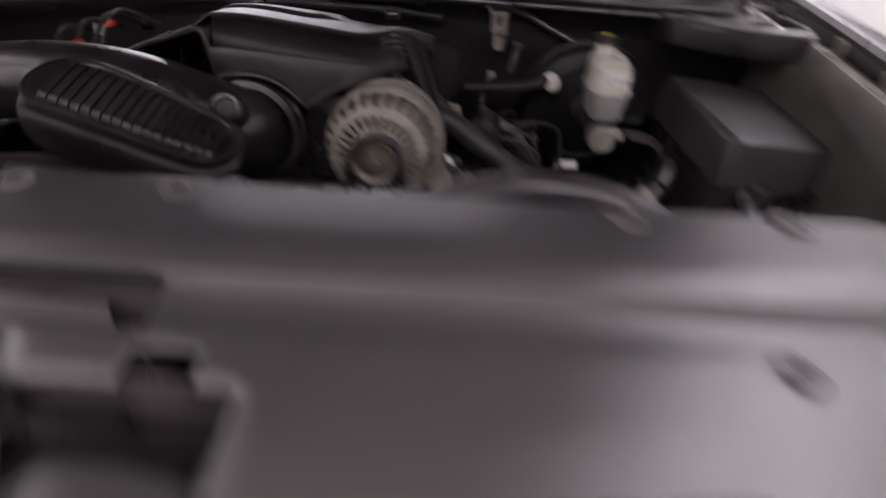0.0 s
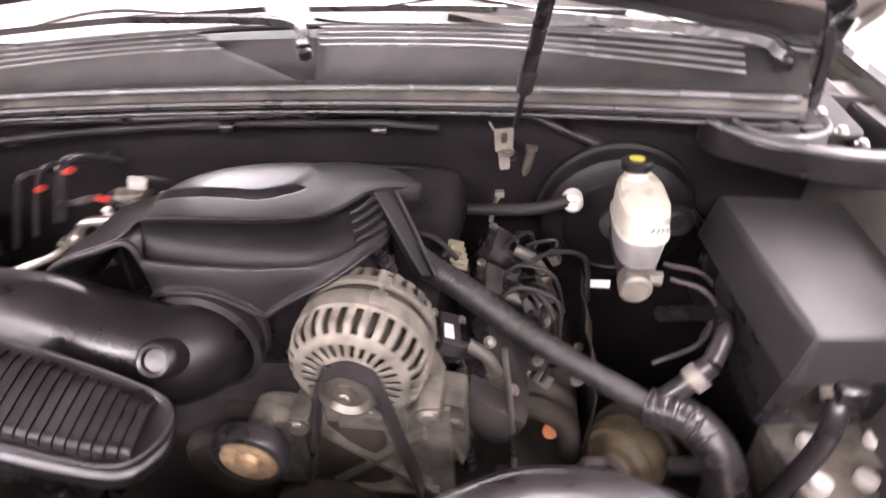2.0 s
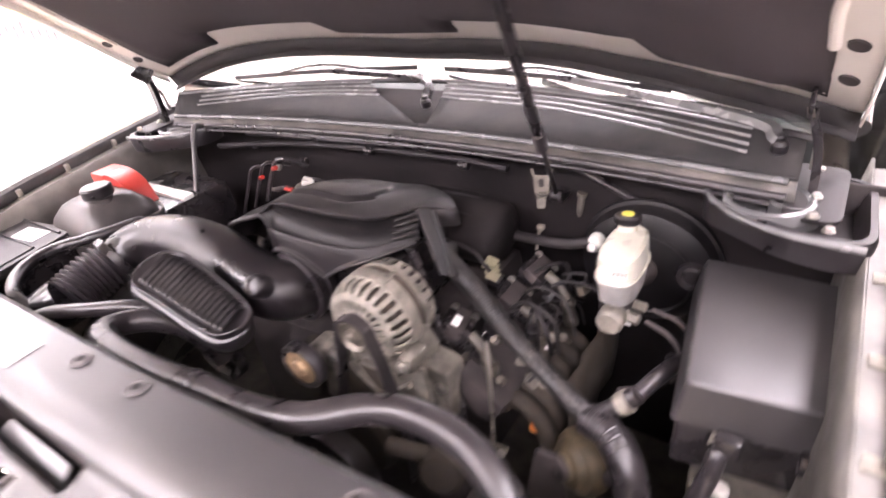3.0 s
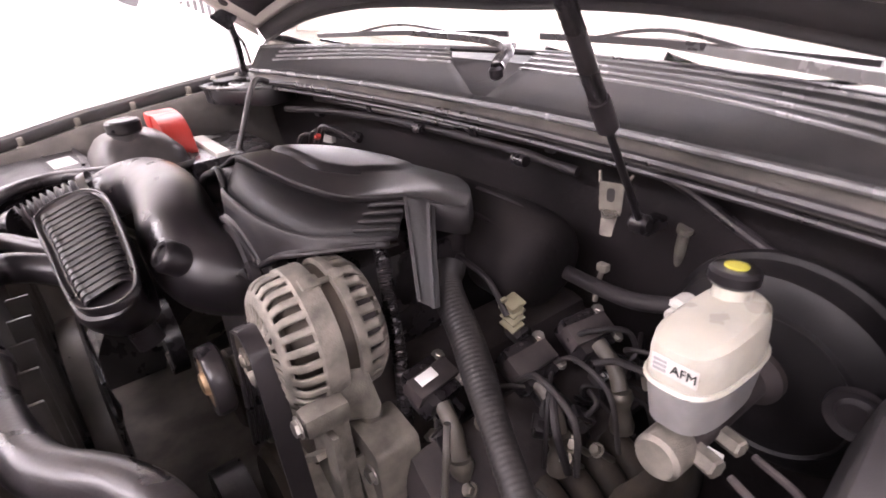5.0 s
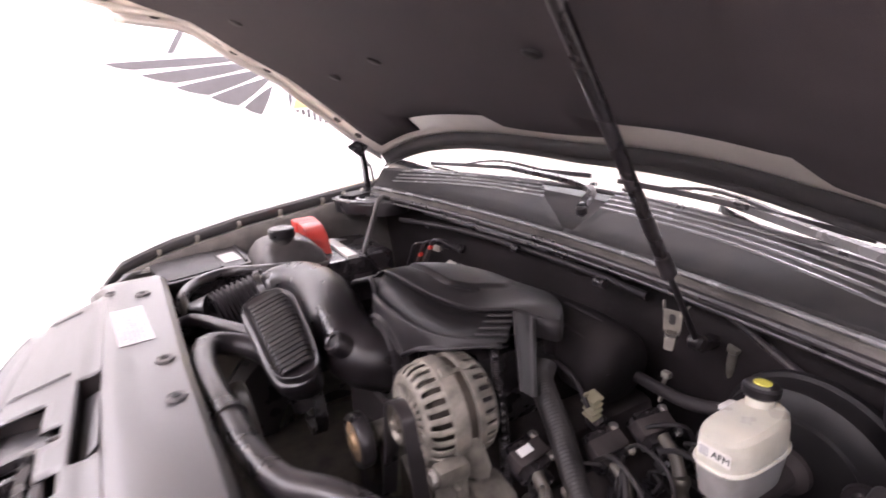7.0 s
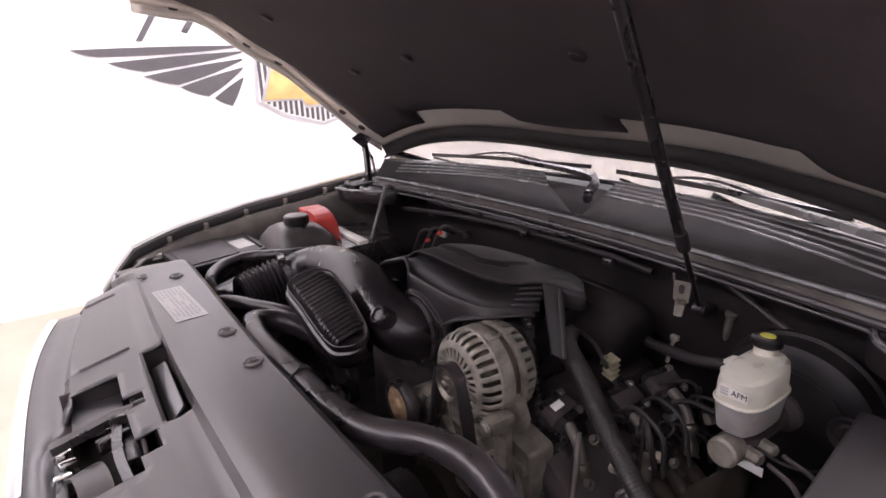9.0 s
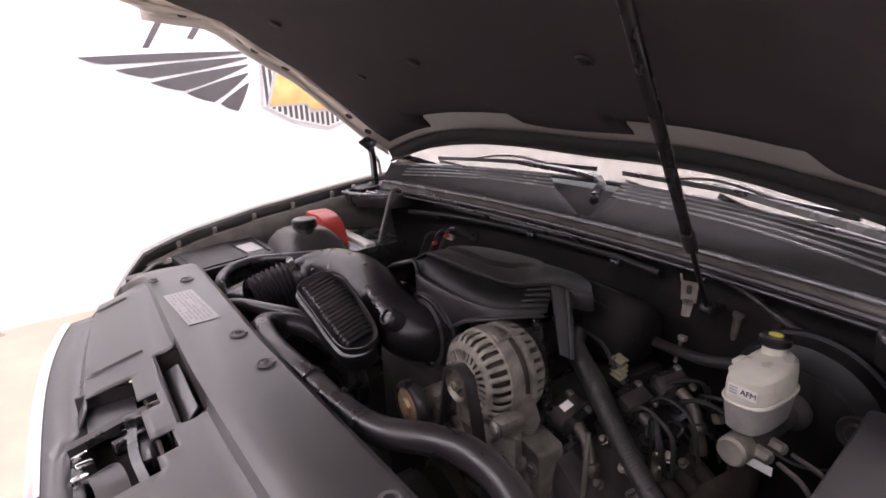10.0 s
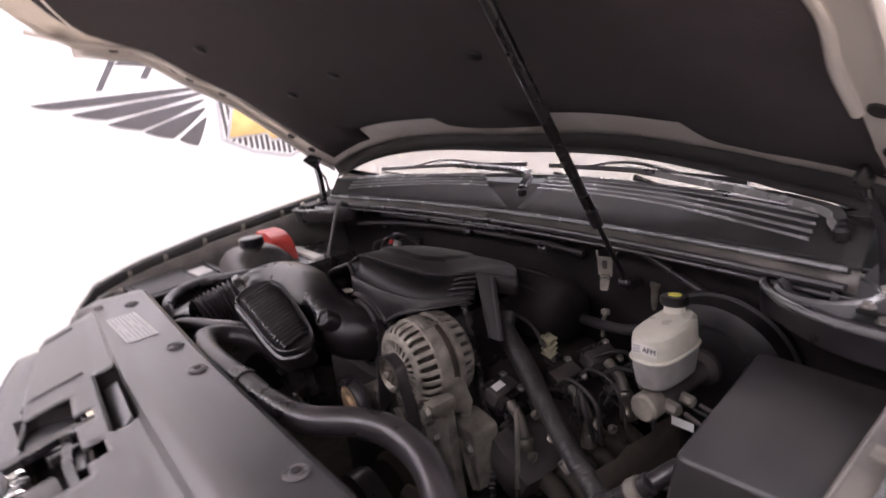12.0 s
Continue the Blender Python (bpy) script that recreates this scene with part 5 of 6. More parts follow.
fb = thing("fuse_box", "low black fuse box with a white label", "fuse box", (-0.73, 0.30, 0.9))
FM = axes((-0.725, 0.30, 1.018), (0.98, 0.10, 0.0), (-0.25, 1, 0.05))
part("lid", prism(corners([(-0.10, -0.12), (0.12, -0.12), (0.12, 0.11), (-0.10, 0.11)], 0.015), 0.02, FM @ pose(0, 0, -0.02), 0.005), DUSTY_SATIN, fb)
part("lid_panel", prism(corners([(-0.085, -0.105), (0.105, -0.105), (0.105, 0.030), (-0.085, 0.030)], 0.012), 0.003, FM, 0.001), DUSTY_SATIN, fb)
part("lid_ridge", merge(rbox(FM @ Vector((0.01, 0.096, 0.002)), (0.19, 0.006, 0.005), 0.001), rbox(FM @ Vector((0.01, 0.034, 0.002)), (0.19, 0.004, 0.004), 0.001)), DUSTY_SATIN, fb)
part("base", prism(corners([(-0.09, -0.11), (0.11, -0.11), (0.11, 0.10), (-0.09, 0.10)], 0.015), 0.10, FM @ pose(0, 0, -0.12)), PLASTIC, fb)
part("sticker", prism([(-0.02, 0.04), (0.07, 0.04), (0.07, 0.085), (-0.02, 0.085)], 0.001, FM), FADED, fb, "pale label")

# ---- firewall fittings ----
bk = thing("lift_bracket", "bare steel bracket with a slotted hole on the firewall", "bracket", (0.335, 0.88, 1.0), shift=(0.012, -0.04, 0.016))
BM = axes((0.333, 0.862, 1.052), (1, 0.25, 0), (0, 0.05, 1)) @ Matrix.Scale(0.76, 4)
plate = merge(prism(corners([(-0.017, 0.0), (0.017, 0.0), (0.019, 0.046), (-0.019, 0.046)], 0.003, 3), 0.003, BM, 0.0006),
              prism(corners([(-0.010, -0.036), (0.009, -0.036), (0.012, 0.004), (-0.012, 0.004)], 0.004, 3), 0.003, BM @ pose(0, 0, 0, -14)))
part("plate", plate, GRIMY, bk, "dull steel plate")
part("slot", prism(corners([(-0.006, 0.017), (0.006, 0.017), (0.006, 0.038), (-0.006, 0.038)], 0.0055, 6), 0.0006, BM @ pose(0, 0, 0.003)), DARK, bk, "dark slotted hole")
part("tab", strap([BM @ Vector((-0.004, 0.004, 0.004)), BM @ Vector((0.004, 0.0, 0.016)), BM @ Vector((0.014, 0.004, 0.006))], 0.012, 0.002), STEEL, bk)
for q in (-1, 1):
    part("stay", tube([BM @ Vector((0.019 * q, 0.044, 0)), BM @ Vector((0.025 * q, 0.057, -0.01))], 0.002, 6, straight=True), GRIMY, bk)

pipe = thing("firewall_pipe", "short grey pipe stub on the firewall", "pipe", (0.39, 0.93, 0.95))
part("stub", tube([(0.375, 0.93, 0.965), (0.382, 0.915, 1.0), (0.388, 0.91, 1.035)], lambda t: 0.007 + 0.003 * (t > 0.85), 12), GRIMY, pipe)
part("wire", tube([(0.388, 0.912, 1.02), (0.405, 0.915, 1.035), (0.42, 0.92, 1.045)], 0.002, 6), RUBBER, pipe)

cab = thing("firewall_cable", "black cable clipped along the firewall", "cable", (0.45, 0.9, 1.0))
part("cable", tube([(-0.55, 0.89, 1.085), (-0.28, 0.885, 1.095), (0.04, 0.885, 1.102), (0.26, 0.885, 1.106), (0.366, 0.89, 1.098), (0.454, 0.89, 1.062), (0.524, 0.888, 1.029), (0.60, 0.88, 0.98), (0.66, 0.86, 0.92)], 0.0065, 10), RUBBER, cab)
for x, y, z in ((-0.28, 0.885, 1.095), (0.04, 0.885, 1.102), (0.2, 0.885, 1.106)):
    part("clip", rbox((x, y, z), (0.016, 0.018, 0.02), 0.003), PLASTIC, cab)
harn = thing("wiring_harness", "taped black wiring harness under the cowl", "harness", (0, 0.87, 1.05))
part("trunk", tube([(-0.62, 0.84, 1.06), (-0.40, 0.87, 1.075), (-0.15, 0.88, 1.085), (0.10, 0.885, 1.085), (0.24, 0.89, 1.075)], lambda t: 0.0065 + 0.001 * math.sin(40 * t), 12), SOOT, harn)
for x, z in ((-0.5, 1.06), (-0.1, 1.085), (0.15, 1.078)):
    part("tape_band", tube([(x - 0.012, 0.872, z), (x + 0.012, 0.872, z)], 0.0085, 12, straight=True), PLASTIC, harn)
dm = thing("firewall_grommet", "round black rubber plug in the firewall", "grommet", (0.62, 0.90, 1.06), "firewall plugs")
part("ring", lathe([(0.030, 0.0), (0.032, 0.006), (0.026, 0.008), (0.022, 0.003), (0.012, 0.002), (0.008, 0.006), (0, 0.006)], (0.62, 0.906, 1.065), (0, -1, 0.1), 28), RUBBER, dm)
copy_thing(dm, pose(-0.60, 0.905, 1.03))

# ---- hinge trays at both ends of the cowl ----
for s in (-1, 1):
    tray = thing("hinge_tray", "shiny black moulded tray beside the cowl", "trim tray", (s * 0.73, 0.83, 1.10), "cowl end trays")
    T = Matrix.Translation((s * 0.715, 0.835, 1.112)) @ Matrix.Diagonal((s, 1, 1, 1))
    ringo = corners([(-0.10, -0.04), (0.02, -0.12), (0.11, -0.13), (0.11, 0.07), (-0.02, 0.075), (-0.10, 0.03)], 0.04, 7)
    rings = [[T @ Vector((x * k, y * k, z)) for x, y in ringo] for k, z in ((1.0, -0.035), (1.02, 0.0), (1.0, 0.008), (0.93, 0.008), (0.88, -0.006), (0.82, -0.040), (0.4, -0.048))]
    part("tray", loft(rings), PLASTIC_GLOSS, tray)
    # Dish, ring and lip are pale, so the tray's highlights lie in the colour.
    part("dish", lathe([(0.060, -0.004), (0.058, 0.012), (0.053, 0.015), (0.048, 0.010), (0.040, -0.020), (0, -0.026)], T @ Vector((-0.015, -0.035, 0.0)), (0, 0, 1), 36), PLASTIC_GLINT, tray, "shiny pressed dish, highlights coloured pale")
    part("ring", lathe([(0.034, -0.024), (0.033, 0.006), (0.030, 0.010), (0.025, 0.004), (0.019, -0.018), (0, -0.02)], T @ Vector((0.018, -0.022, 0.0)), (0, 0, 1), 30), PLASTIC_GLINT, tray)
    part("lip", tube([T @ Vector((-0.098, -0.02, 0.004)), T @ Vector((-0.075, -0.062, 0.006)), T @ Vector((-0.03, -0.100, 0.006)), T @ Vector((0.03, -0.122, 0.004)), T @ Vector((0.10, -0.128, 0.002))], 0.005, 10), PLASTIC_GLINT, tray, "rounded front lip")
    for dx, dy in ((-0.07, 0.03), (0.0, 0.045), (0.06, -0.09)):
        bolt(T @ Vector((dx, dy, 0.002)), (0, 0, 1), 0.006, tray)

# ---- coils, plugs and leads on the driver's side bank ----
def ignition_coil(c, turn, sticker=False):
    t = thing("ignition_coil", "black ignition coil on the valve cover", "ignition coil", c, "ignition coils")
    M = pose(*c, *turn)
    part("body", moved(rbox((0, 0, 0), (0.055, 0.05, 0.035), 0.006), M), PLASTIC, t)
    part("core", moved(rbox((0.0, 0, 0.012), (0.028, 0.062, 0.022), 0.003), M), DARK, t)
    part("socket", moved(rbox((0.035, 0.0, -0.004), (0.025, 0.028, 0.02), 0.004), M), PLASTIC, t)
    for sx in (-1, 1):
        bolt(M @ Vector((0.02 * sx, 0.03, 0.014)), M.to_3x3() @ Vector((0, 0, 1)), 0.006, t)
    if sticker:
        part("sticker", moved(rbox((-0.004, -0.008, 0.0245), (0.013, 0.026, 0.0016), 0.0004), M), PAPER, t, "white sticker")
    return t


ignition_coil((0.274, 0.604, 0.896), (0, 25, 10), True)
ignition_coil((0.325, 0.71, 0.900), (0, 30, 0))
ignition_coil((0.335, 0.80, 0.905), (0, 30, -8))


def spark_lead(a, b, c):
    t = thing("spark_plug_lead", "grey spark plug lead with a metal heat shield", "lead", a, "spark plug leads")
    part("cable", tube([a, Vector(a).lerp(Vector(b), 0.5) + Vector((0.006, 0, 0.004)), b], 0.0095, 12), BOOT, t)
    part("boot", tube([b, Vector(b).lerp(Vector(c), 0.4), c], lambda q: 0.0125 + 0.002 * math.sin(9 * q), 12), WORN, t, "crumpled metal heat shield")


spark_lead((0.305, 0.60, 0.895), (0.345, 0.59, 0.85), (0.355, 0.585, 0.79))
spark_lead((0.355, 0.70, 0.90), (0.395, 0.69, 0.86), (0.400, 0.685, 0.81))
spark_lead((0.365, 0.79, 0.915), (0.410, 0.775, 0.88), (0.420, 0.77, 0.83))
cn = thing("wire_connector", "pale plastic wire connector among the coils", "connector", (0.275, 0.735, 0.93))
part("shell", rbox((0.278, 0.735, 0.945), (0.018, 0.016, 0.034), 0.003, (20, 15, 0)), IVORY, cn)
for k in range(4):
    part("fin", rbox((0.278 + 0.002 * k, 0.735 - 0.003 * k, 0.957 - 0.008 * k), (0.024, 0.021, 0.003), 0.001, (20, 15, 0)), IVORY, cn)
part("lever", rbox((0.268, 0.726, 0.955), (0.006, 0.008, 0.030), 0.002, (20, 35, 0)), IVORY, cn)
part("plug", rbox((0.285, 0.735, 0.918), (0.026, 0.024, 0.022), 0.003, (20, 15, 0)), PLASTIC, cn)
rng = random.Random(11)
for k in range(6):
    a = Vector((0.30 + rng.uniform(0, 0.09), 0.68 + 0.018 * k, 0.905 + rng.uniform(-0.02, 0.015)))
    b = a + Vector((rng.uniform(0.03, 0.09), rng.uniform(-0.05, 0.05), rng.uniform(-0.02, 0.02)))
    w = thing("engine_wire", "thin black engine wire between the coils", "wire", a, "engine wires")
    part("wire", tube([a, a.lerp(b, 0.4) + Vector((0, 0, rng.uniform(0.01, 0.035))), b, b + Vector((rng.uniform(0, 0.03), rng.uniform(-0.02, 0.02), -0.07))], rng.uniform(0.0025, 0.0045), 8), SOOT if k % 3 else CORD, w)
lm = thing("split_loom", "ribbed black split loom beside the alternator", "wire loom", (0.24, 0.6, 0.9))
part("loom", tube([(0.16, 0.62, 1.045), (0.20, 0.605, 1.038), (0.222, 0.595, 1.0), (0.240, 0.59, 0.94), (0.265, 0.575, 0.88), (0.30, 0.55, 0.82), (0.31, 0.53, 0.72)], lambda t: 0.0085 + 0.0008 * math.cos(2 * math.pi * 90 * t), 10, 40), PLASTIC, lm)
seat = thing("accessory_casting", "dusty aluminium casting bolted beside the alternator", "casting", (0.28, 0.52, 0.75))
part("casting", prism(corners([(-0.055, -0.10), (0.030, -0.10), (0.040, 0.010), (-0.01, 0.026), (-0.055, 0.018)], 0.010), 0.055, axes((0.270, 0.565, 0.862), (1, 0, 0.1), (0, 0, 1)), 0.004), GRIMY, seat)
part("web", rbox((0.232, 0.505, 0.84), (0.010, 0.03, 0.11), 0.003, (0, 12, 0)), GRIMY, seat)
for k in range(3):
    part("rib", rbox((0.245 + 0.022 * k, 0.506, 0.815), (0.005, 0.012, 0.09), 0.002, (0, 18 - 18 * k, 0)), GRIMY, seat)
part("boss", disc((0.255, 0.535, 0.878), (0.1, 0, 1), 0.014, 0.018, 0.003), GRIMY, seat)
bolt((0.295, 0.509, 0.845), (0, -1, 0), 0.009, seat)
bolt((0.262, 0.509, 0.822), (0, -1, 0), 0.007, seat)

# ---- lower front of the engine ----
ps = thing("steering_pump", "ochre-stained power steering pump low in the bay", "pump", (0.45, 0.53, 0.68), shift=(0.07, 0.0, -0.02))
part("body", lathe([(0, -0.04), (0.040, -0.04), (0.053, -0.030), (0.056, -0.01), (0.050, 0.004), (0.044, 0.006), (0.036, 0.018), (0.024, 0.020), (0.020, 0.028), (0, 0.029)], (0.445, 0.545, 0.762), (-0.55, -0.75, 0.15), 36), OCHRE, ps)
part("flange", lathe([(0.048, -0.046), (0.062, -0.044), (0.062, -0.036), (0.048, -0.034)], (0.445, 0.545, 0.762), (-0.55, -0.75, 0.15), 36), RUST, ps)
part("hub", lathe([(0.022, 0.026), (0.020, 0.036), (0.008, 0.038), (0, 0.034)], (0.445, 0.545, 0.762), (-0.55, -0.75, 0.15), 24), DARK, ps)
part("bracket", prism(corners([(-0.04, -0.06), (0.03, -0.06), (0.02, 0.05), (-0.02, 0.06)], 0.012), 0.014, axes((0.405, 0.53, 0.735), (1, 0.3, 0), (0, 0, 1)), 0.003), DARK, ps)
part("filler", tube([(0.505, 0.53, 0.78), (0.530, 0.515, 0.805), (0.540, 0.505, 0.822)], 0.012, 14), DARK, ps)
part("oil_cap", lathe([(0.011, 0), (0.011, 0.012), (0, 0.014)], (0.354, 0.60, 0.74), (-0.2, -0.6, 0.8), 18), ORANGE, ps, "orange cap")
part("return_pipe", tube([(0.44, 0.47, 0.70), (0.455, 0.455, 0.69), (0.475, 0.455, 0.70), (0.49, 0.47, 0.74)], 0.009, 12), CAST, ps, "bent pale pipe")
bolt((0.455, 0.462, 0.672), (0, -1, 0.3), 0.008, ps)
ds = thing("dipstick_tube", "bright steel dipstick tube with two bolts", "dipstick", (0.37, 0.56, 0.7))
part("tube", tube([(0.355, 0.57, 0.92), (0.365, 0.55, 0.82), (0.372, 0.53, 0.72)], 0.004, 10), STEEL, ds)
part("foot", rbox((0.372, 0.53, 0.72), (0.05, 0.012, 0.014), 0.003), WORN, ds)
for x in (0.354, 0.392):
    bolt((x, 0.522, 0.722), (0, -1, 0.2), 0.006, ds)
rp = thing("rust_housing", "rusty brown housing under the radiator hose", "housing", (0.31, 0.42, 0.7))
part("housing", lathe([(0, -0.03), (0.032, -0.03), (0.040, -0.02), (0.040, 0.012), (0.030, 0.024), (0.014, 0.028), (0, 0.028)], (0.335, 0.43, 0.755), (0.3, -0.8, 0.4), 30), RUST, rp)
part("outlet", tube([(0.31, 0.43, 0.775), (0.285, 0.41, 0.795), (0.255, 0.40, 0.80)], 0.015, 16), RUST, rp)

fan = thing("fan_shroud", "dusty black plastic fan shroud behind the radiator", "fan shroud", (0, 0.24, 0.6))
part("panel", sheet(list(np.linspace(-0.52, 0.60, 20)), [0, 1, 2, 3], lambda x, t: (x, (0.165, 0.20, 0.235, 0.255)[int(t)], (0.985, 0.965, 0.90, 0.55)[int(t)])), BAY, fan, "dusty shroud panel", solid=0.004)
for x in np.linspace(-0.45, 0.45, 13):
    part("rib", rbox((x, 0.242, 0.82), (0.006, 0.028, 0.26), 0.002), BAY, fan)
for s in (-1, 1):
    part("fan_ring", lathe([(0.165, 0.0), (0.172, 0.012), (0.172, 0.03), (0.165, 0.034)], (s * 0.24, 0.265, 0.70), (0, 1, 0), 48), BAY, fan)
    part("fan_motor", lathe([(0, 0), (0.045, 0), (0.05, 0.01), (0.05, 0.04), (0, 0.05)], (s * 0.24, 0.26, 0.70), (0, 1, 0), 28), PLASTIC, fan)
    for k in range(7):
        a = 2 * math.pi * k / 7
        part("fan_blade", strap([(s * 0.24 + 0.05 * math.cos(a), 0.275, 0.70 + 0.05 * math.sin(a)), (s * 0.24 + 0.11 * math.cos(a + 0.15), 0.275, 0.70 + 0.11 * math.sin(a + 0.15)), (s * 0.24 + 0.158 * math.cos(a + 0.4), 0.275, 0.70 + 0.158 * math.sin(a + 0.4))], 0.05, 0.004), PLASTIC, fan)

# ---- hydraulic unit beside the fuse centre ----
hu = thing("brake_hydraulic_unit", "bare aluminium hydraulic block with pale plugs", "hydraulic unit", (0.76, 0.53, 0.7))
part("block", rbox((0.76, 0.52, 0.775), (0.15, 0.11, 0.09), 0.006, (0, 0, 10)), CAST, hu)
part("motor", lathe([(0, 0), (0.04, 0), (0.042, 0.01), (0.042, 0.08), (0, 0.08)], (0.80, 0.50, 0.79), (0.1, -1, 0.0), 28), DARK, hu)
for x, y in ((0.713, 0.475), (0.765, 0.485), (0.72, 0.53), (0.80, 0.54)):
    part("plug", lathe([(0.012, 0), (0.012, 0.01), (0.009, 0.013), (0, 0.013)], (x, y, 0.82), (0, 0, 1), 18), WHITE, hu, "pale round plug")
for k in range(4):
    part("brake_pipe", tube([(0.70 + 0.02 * k, 0.47, 0.80), (0.69 + 0.02 * k, 0.43, 0.81), (0.68, 0.40 - 0.015 * k, 0.77), (0.70, 0.40, 0.68)], 0.003, 8), STEEL, hu)
el = thing("drain_hose", "black elbow hose under the fuse centre", "hose", (0.70, 0.51, 0.85))
part("hose", tube([(0.715, 0.535, 0.935), (0.712, 0.505, 0.92), (0.705, 0.49, 0.88), (0.69, 0.485, 0.82), (0.67, 0.48, 0.76)], 0.012, 14), RUBBER, el)
part("clamp", tube([(0.714, 0.525, 0.931), (0.712, 0.512, 0.924)], 0.0140, 14, straight=True), CAST, el)
rub = thing("fluid_line", "black rubber fluid line behind the hoses", "hose", (0.62, 0.6, 0.8))
part("line", tube([(0.60, 0.565, 0.915), (0.62, 0.60, 0.93), (0.635, 0.66, 0.91), (0.64, 0.72, 0.86), (0.60, 0.78, 0.80)], 0.012, 12), RUBBER, rub)

# ---- passenger side fittings ----
ac = thing("refrigerant_line", "bare aluminium air conditioning line with a fitting", "pipe", (-0.38, 0.68, 0.95))
part("pipe", tube([(-0.56, 0.62, 0.89), (-0.45, 0.68, 0.915), (-0.37, 0.71, 0.935), (-0.325, 0.72, 0.962), (-0.302, 0.722, 0.988), (-0.285, 0.724, 0.995), (-0.245, 0.726, 0.998)], lambda t: 0.0075 + 0.003 * (0.46 < t < 0.56), 14), STEEL, ac)
part("valve_block", merge(rbox((-0.262, 0.745, 0.965), (0.046, 0.034, 0.034), 0.004, (0, 0, 12)), rbox((-0.245, 0.732, 0.955), (0.024, 0.028, 0.024), 0.004, (0, 0, -20))), CAST, ac, "pale cast valve block")
part("valve_stem", disc((-0.257, 0.735, 0.982), (0, 0, 1), 0.0065, 0.032, 0.002), WHITE, ac)
part("nut", lathe([(0, 0), (0.014, 0), (0.015, 0.003), (0.015, 0.016), (0, 0.016)], (-0.342, 0.714, 0.951), (0.8, 0.25, 0.5), 6), WORN, ac)
bolt((-0.249, 0.722, 0.972), (0, -0.3, 1), 0.006, ac)
bolt((-0.279, 0.735, 0.982), (0, -0.3, 1), 0.006, ac)
ch = thing("coolant_hose", "black coolant hose with a wire clamp", "hose", (-0.33, 0.72, 0.93), shift=(0.02, 0.02, -0.04))
part("hose", tube([(-0.285, 0.70, 0.975), (-0.315, 0.69, 0.975), (-0.35, 0.68, 0.955), (-0.38, 0.67, 0.90)], 0.016, 14), RUBBER, ch)
for q in (0.0, 0.007):
    part("clamp_wire", tube([(-0.297 - q + 0.002 * math.cos(a), 0.695 + 0.018 * math.cos(a), 0.977 + 0.018 * math.sin(a)) for a in np.linspace(0, 6.2, 14)], 0.0014, 6, 2), STEEL, ch)
tc_ = thing("sensor_plug", "blue-grey sensor plug beside the valve", "connector", (-0.33, 0.70, 0.97), shift=(0.03, 0.025, -0.045))
part("shell", rbox((-0.335, 0.70, 0.985), (0.034, 0.022, 0.018), 0.004, (0, -20, 30)), TEAL, tc_)
part("lock", rbox((-0.328, 0.702, 0.998), (0.016, 0.012, 0.008), 0.002, (0, -20, 30)), WHITE, tc_)
bv = thing("bypass_casting", "dull cast fitting behind the valve", "fitting", (-0.25, 0.79, 0.98))
part("body", merge(rbox((-0.250, 0.79, 1.0), (0.055, 0.03, 0.022), 0.006, (0, 15, 20)), disc((-0.235, 0.785, 1.0), (0.2, -0.3, 1), 0.013, 0.02)), CAST, bv)
part("plug", rbox((-0.225, 0.78, 1.032), (0.026, 0.018, 0.016), 0.003, (10, 20, 30)), WHITE, bv, "pale plastic plug")
rl = thing("signal_cable", "black looped cable with a red clip", "cable", (-0.28, 0.76, 1.0))
part("cable", tube([(-0.40, 0.80, 0.98), (-0.345, 0.78, 0.995), (-0.315, 0.775, 1.006), (-0.282, 0.772, 1.008), (-0.257, 0.768, 0.993), (-0.245, 0.762, 0.95), (-0.242, 0.755, 0.90)], 0.005, 10), RUBBER, rl)
part("red_clip", tube([(-0.300, 0.774, 1.008), (-0.275, 0.771, 1.006)], 0.0065, 10, straight=True), RED, rl, "red plastic clip")
part("grey_sleeve", tube([(-0.345, 0.780, 0.995), (-0.318, 0.776, 1.004)], 0.0065, 10, straight=True), TANK_GREY, rl)
ac2 = thing("heater_pipe", "bent aluminium heater pipe beside the cover", "pipe", (-0.22, 0.66, 0.95))
part("pipe", tube([(-0.215, 0.735, 0.90), (-0.214, 0.735, 0.945), (-0.211, 0.735, 0.975), (-0.202, 0.738, 0.990), (-0.176, 0.742, 1.010), (-0.160, 0.745, 1.026)], 0.0055, 12), STEEL, ac2)
part("sleeve", tube([(-0.170, 0.743, 1.016), (-0.158, 0.745, 1.028)], 0.0085, 12, straight=True), PLASTIC, ac2)
for k in range(7):
    a = Vector((-0.47 + 0.04 * k, 0.79 + 0.012 * (k % 3), 0.985 + 0.02 * (k % 4)))
    b = a + Vector((0.07, 0.05, 0.04 - 0.015 * k))
    w = thing("bay_wire", "thin black wire near the firewall", "wire", a, "firewall wires")
    part("wire", tube([a - Vector((0.03, 0.02, 0.08)), a, a.lerp(b, 0.5) + Vector((0, -0.02, 0.03)), b], 0.004, 8), RUBBER, w)
    if k in (1, 3):
        part("red_clip", tube([a, a + Vector((0.016, -0.003, 0.006))], 0.0055, 10, straight=True), RED, w, "red plastic clip")
    if k in (0, 2, 4, 5):
        part("plug", rbox(b, (0.022, 0.018, 0.018), 0.003, (20 * k, 10, 30)), PLASTIC if k % 4 else WHITE, w)
br = thing("fender_brace", "grey steel brace rod from cowl to bay", "brace", (-0.55, 0.71, 1.0))
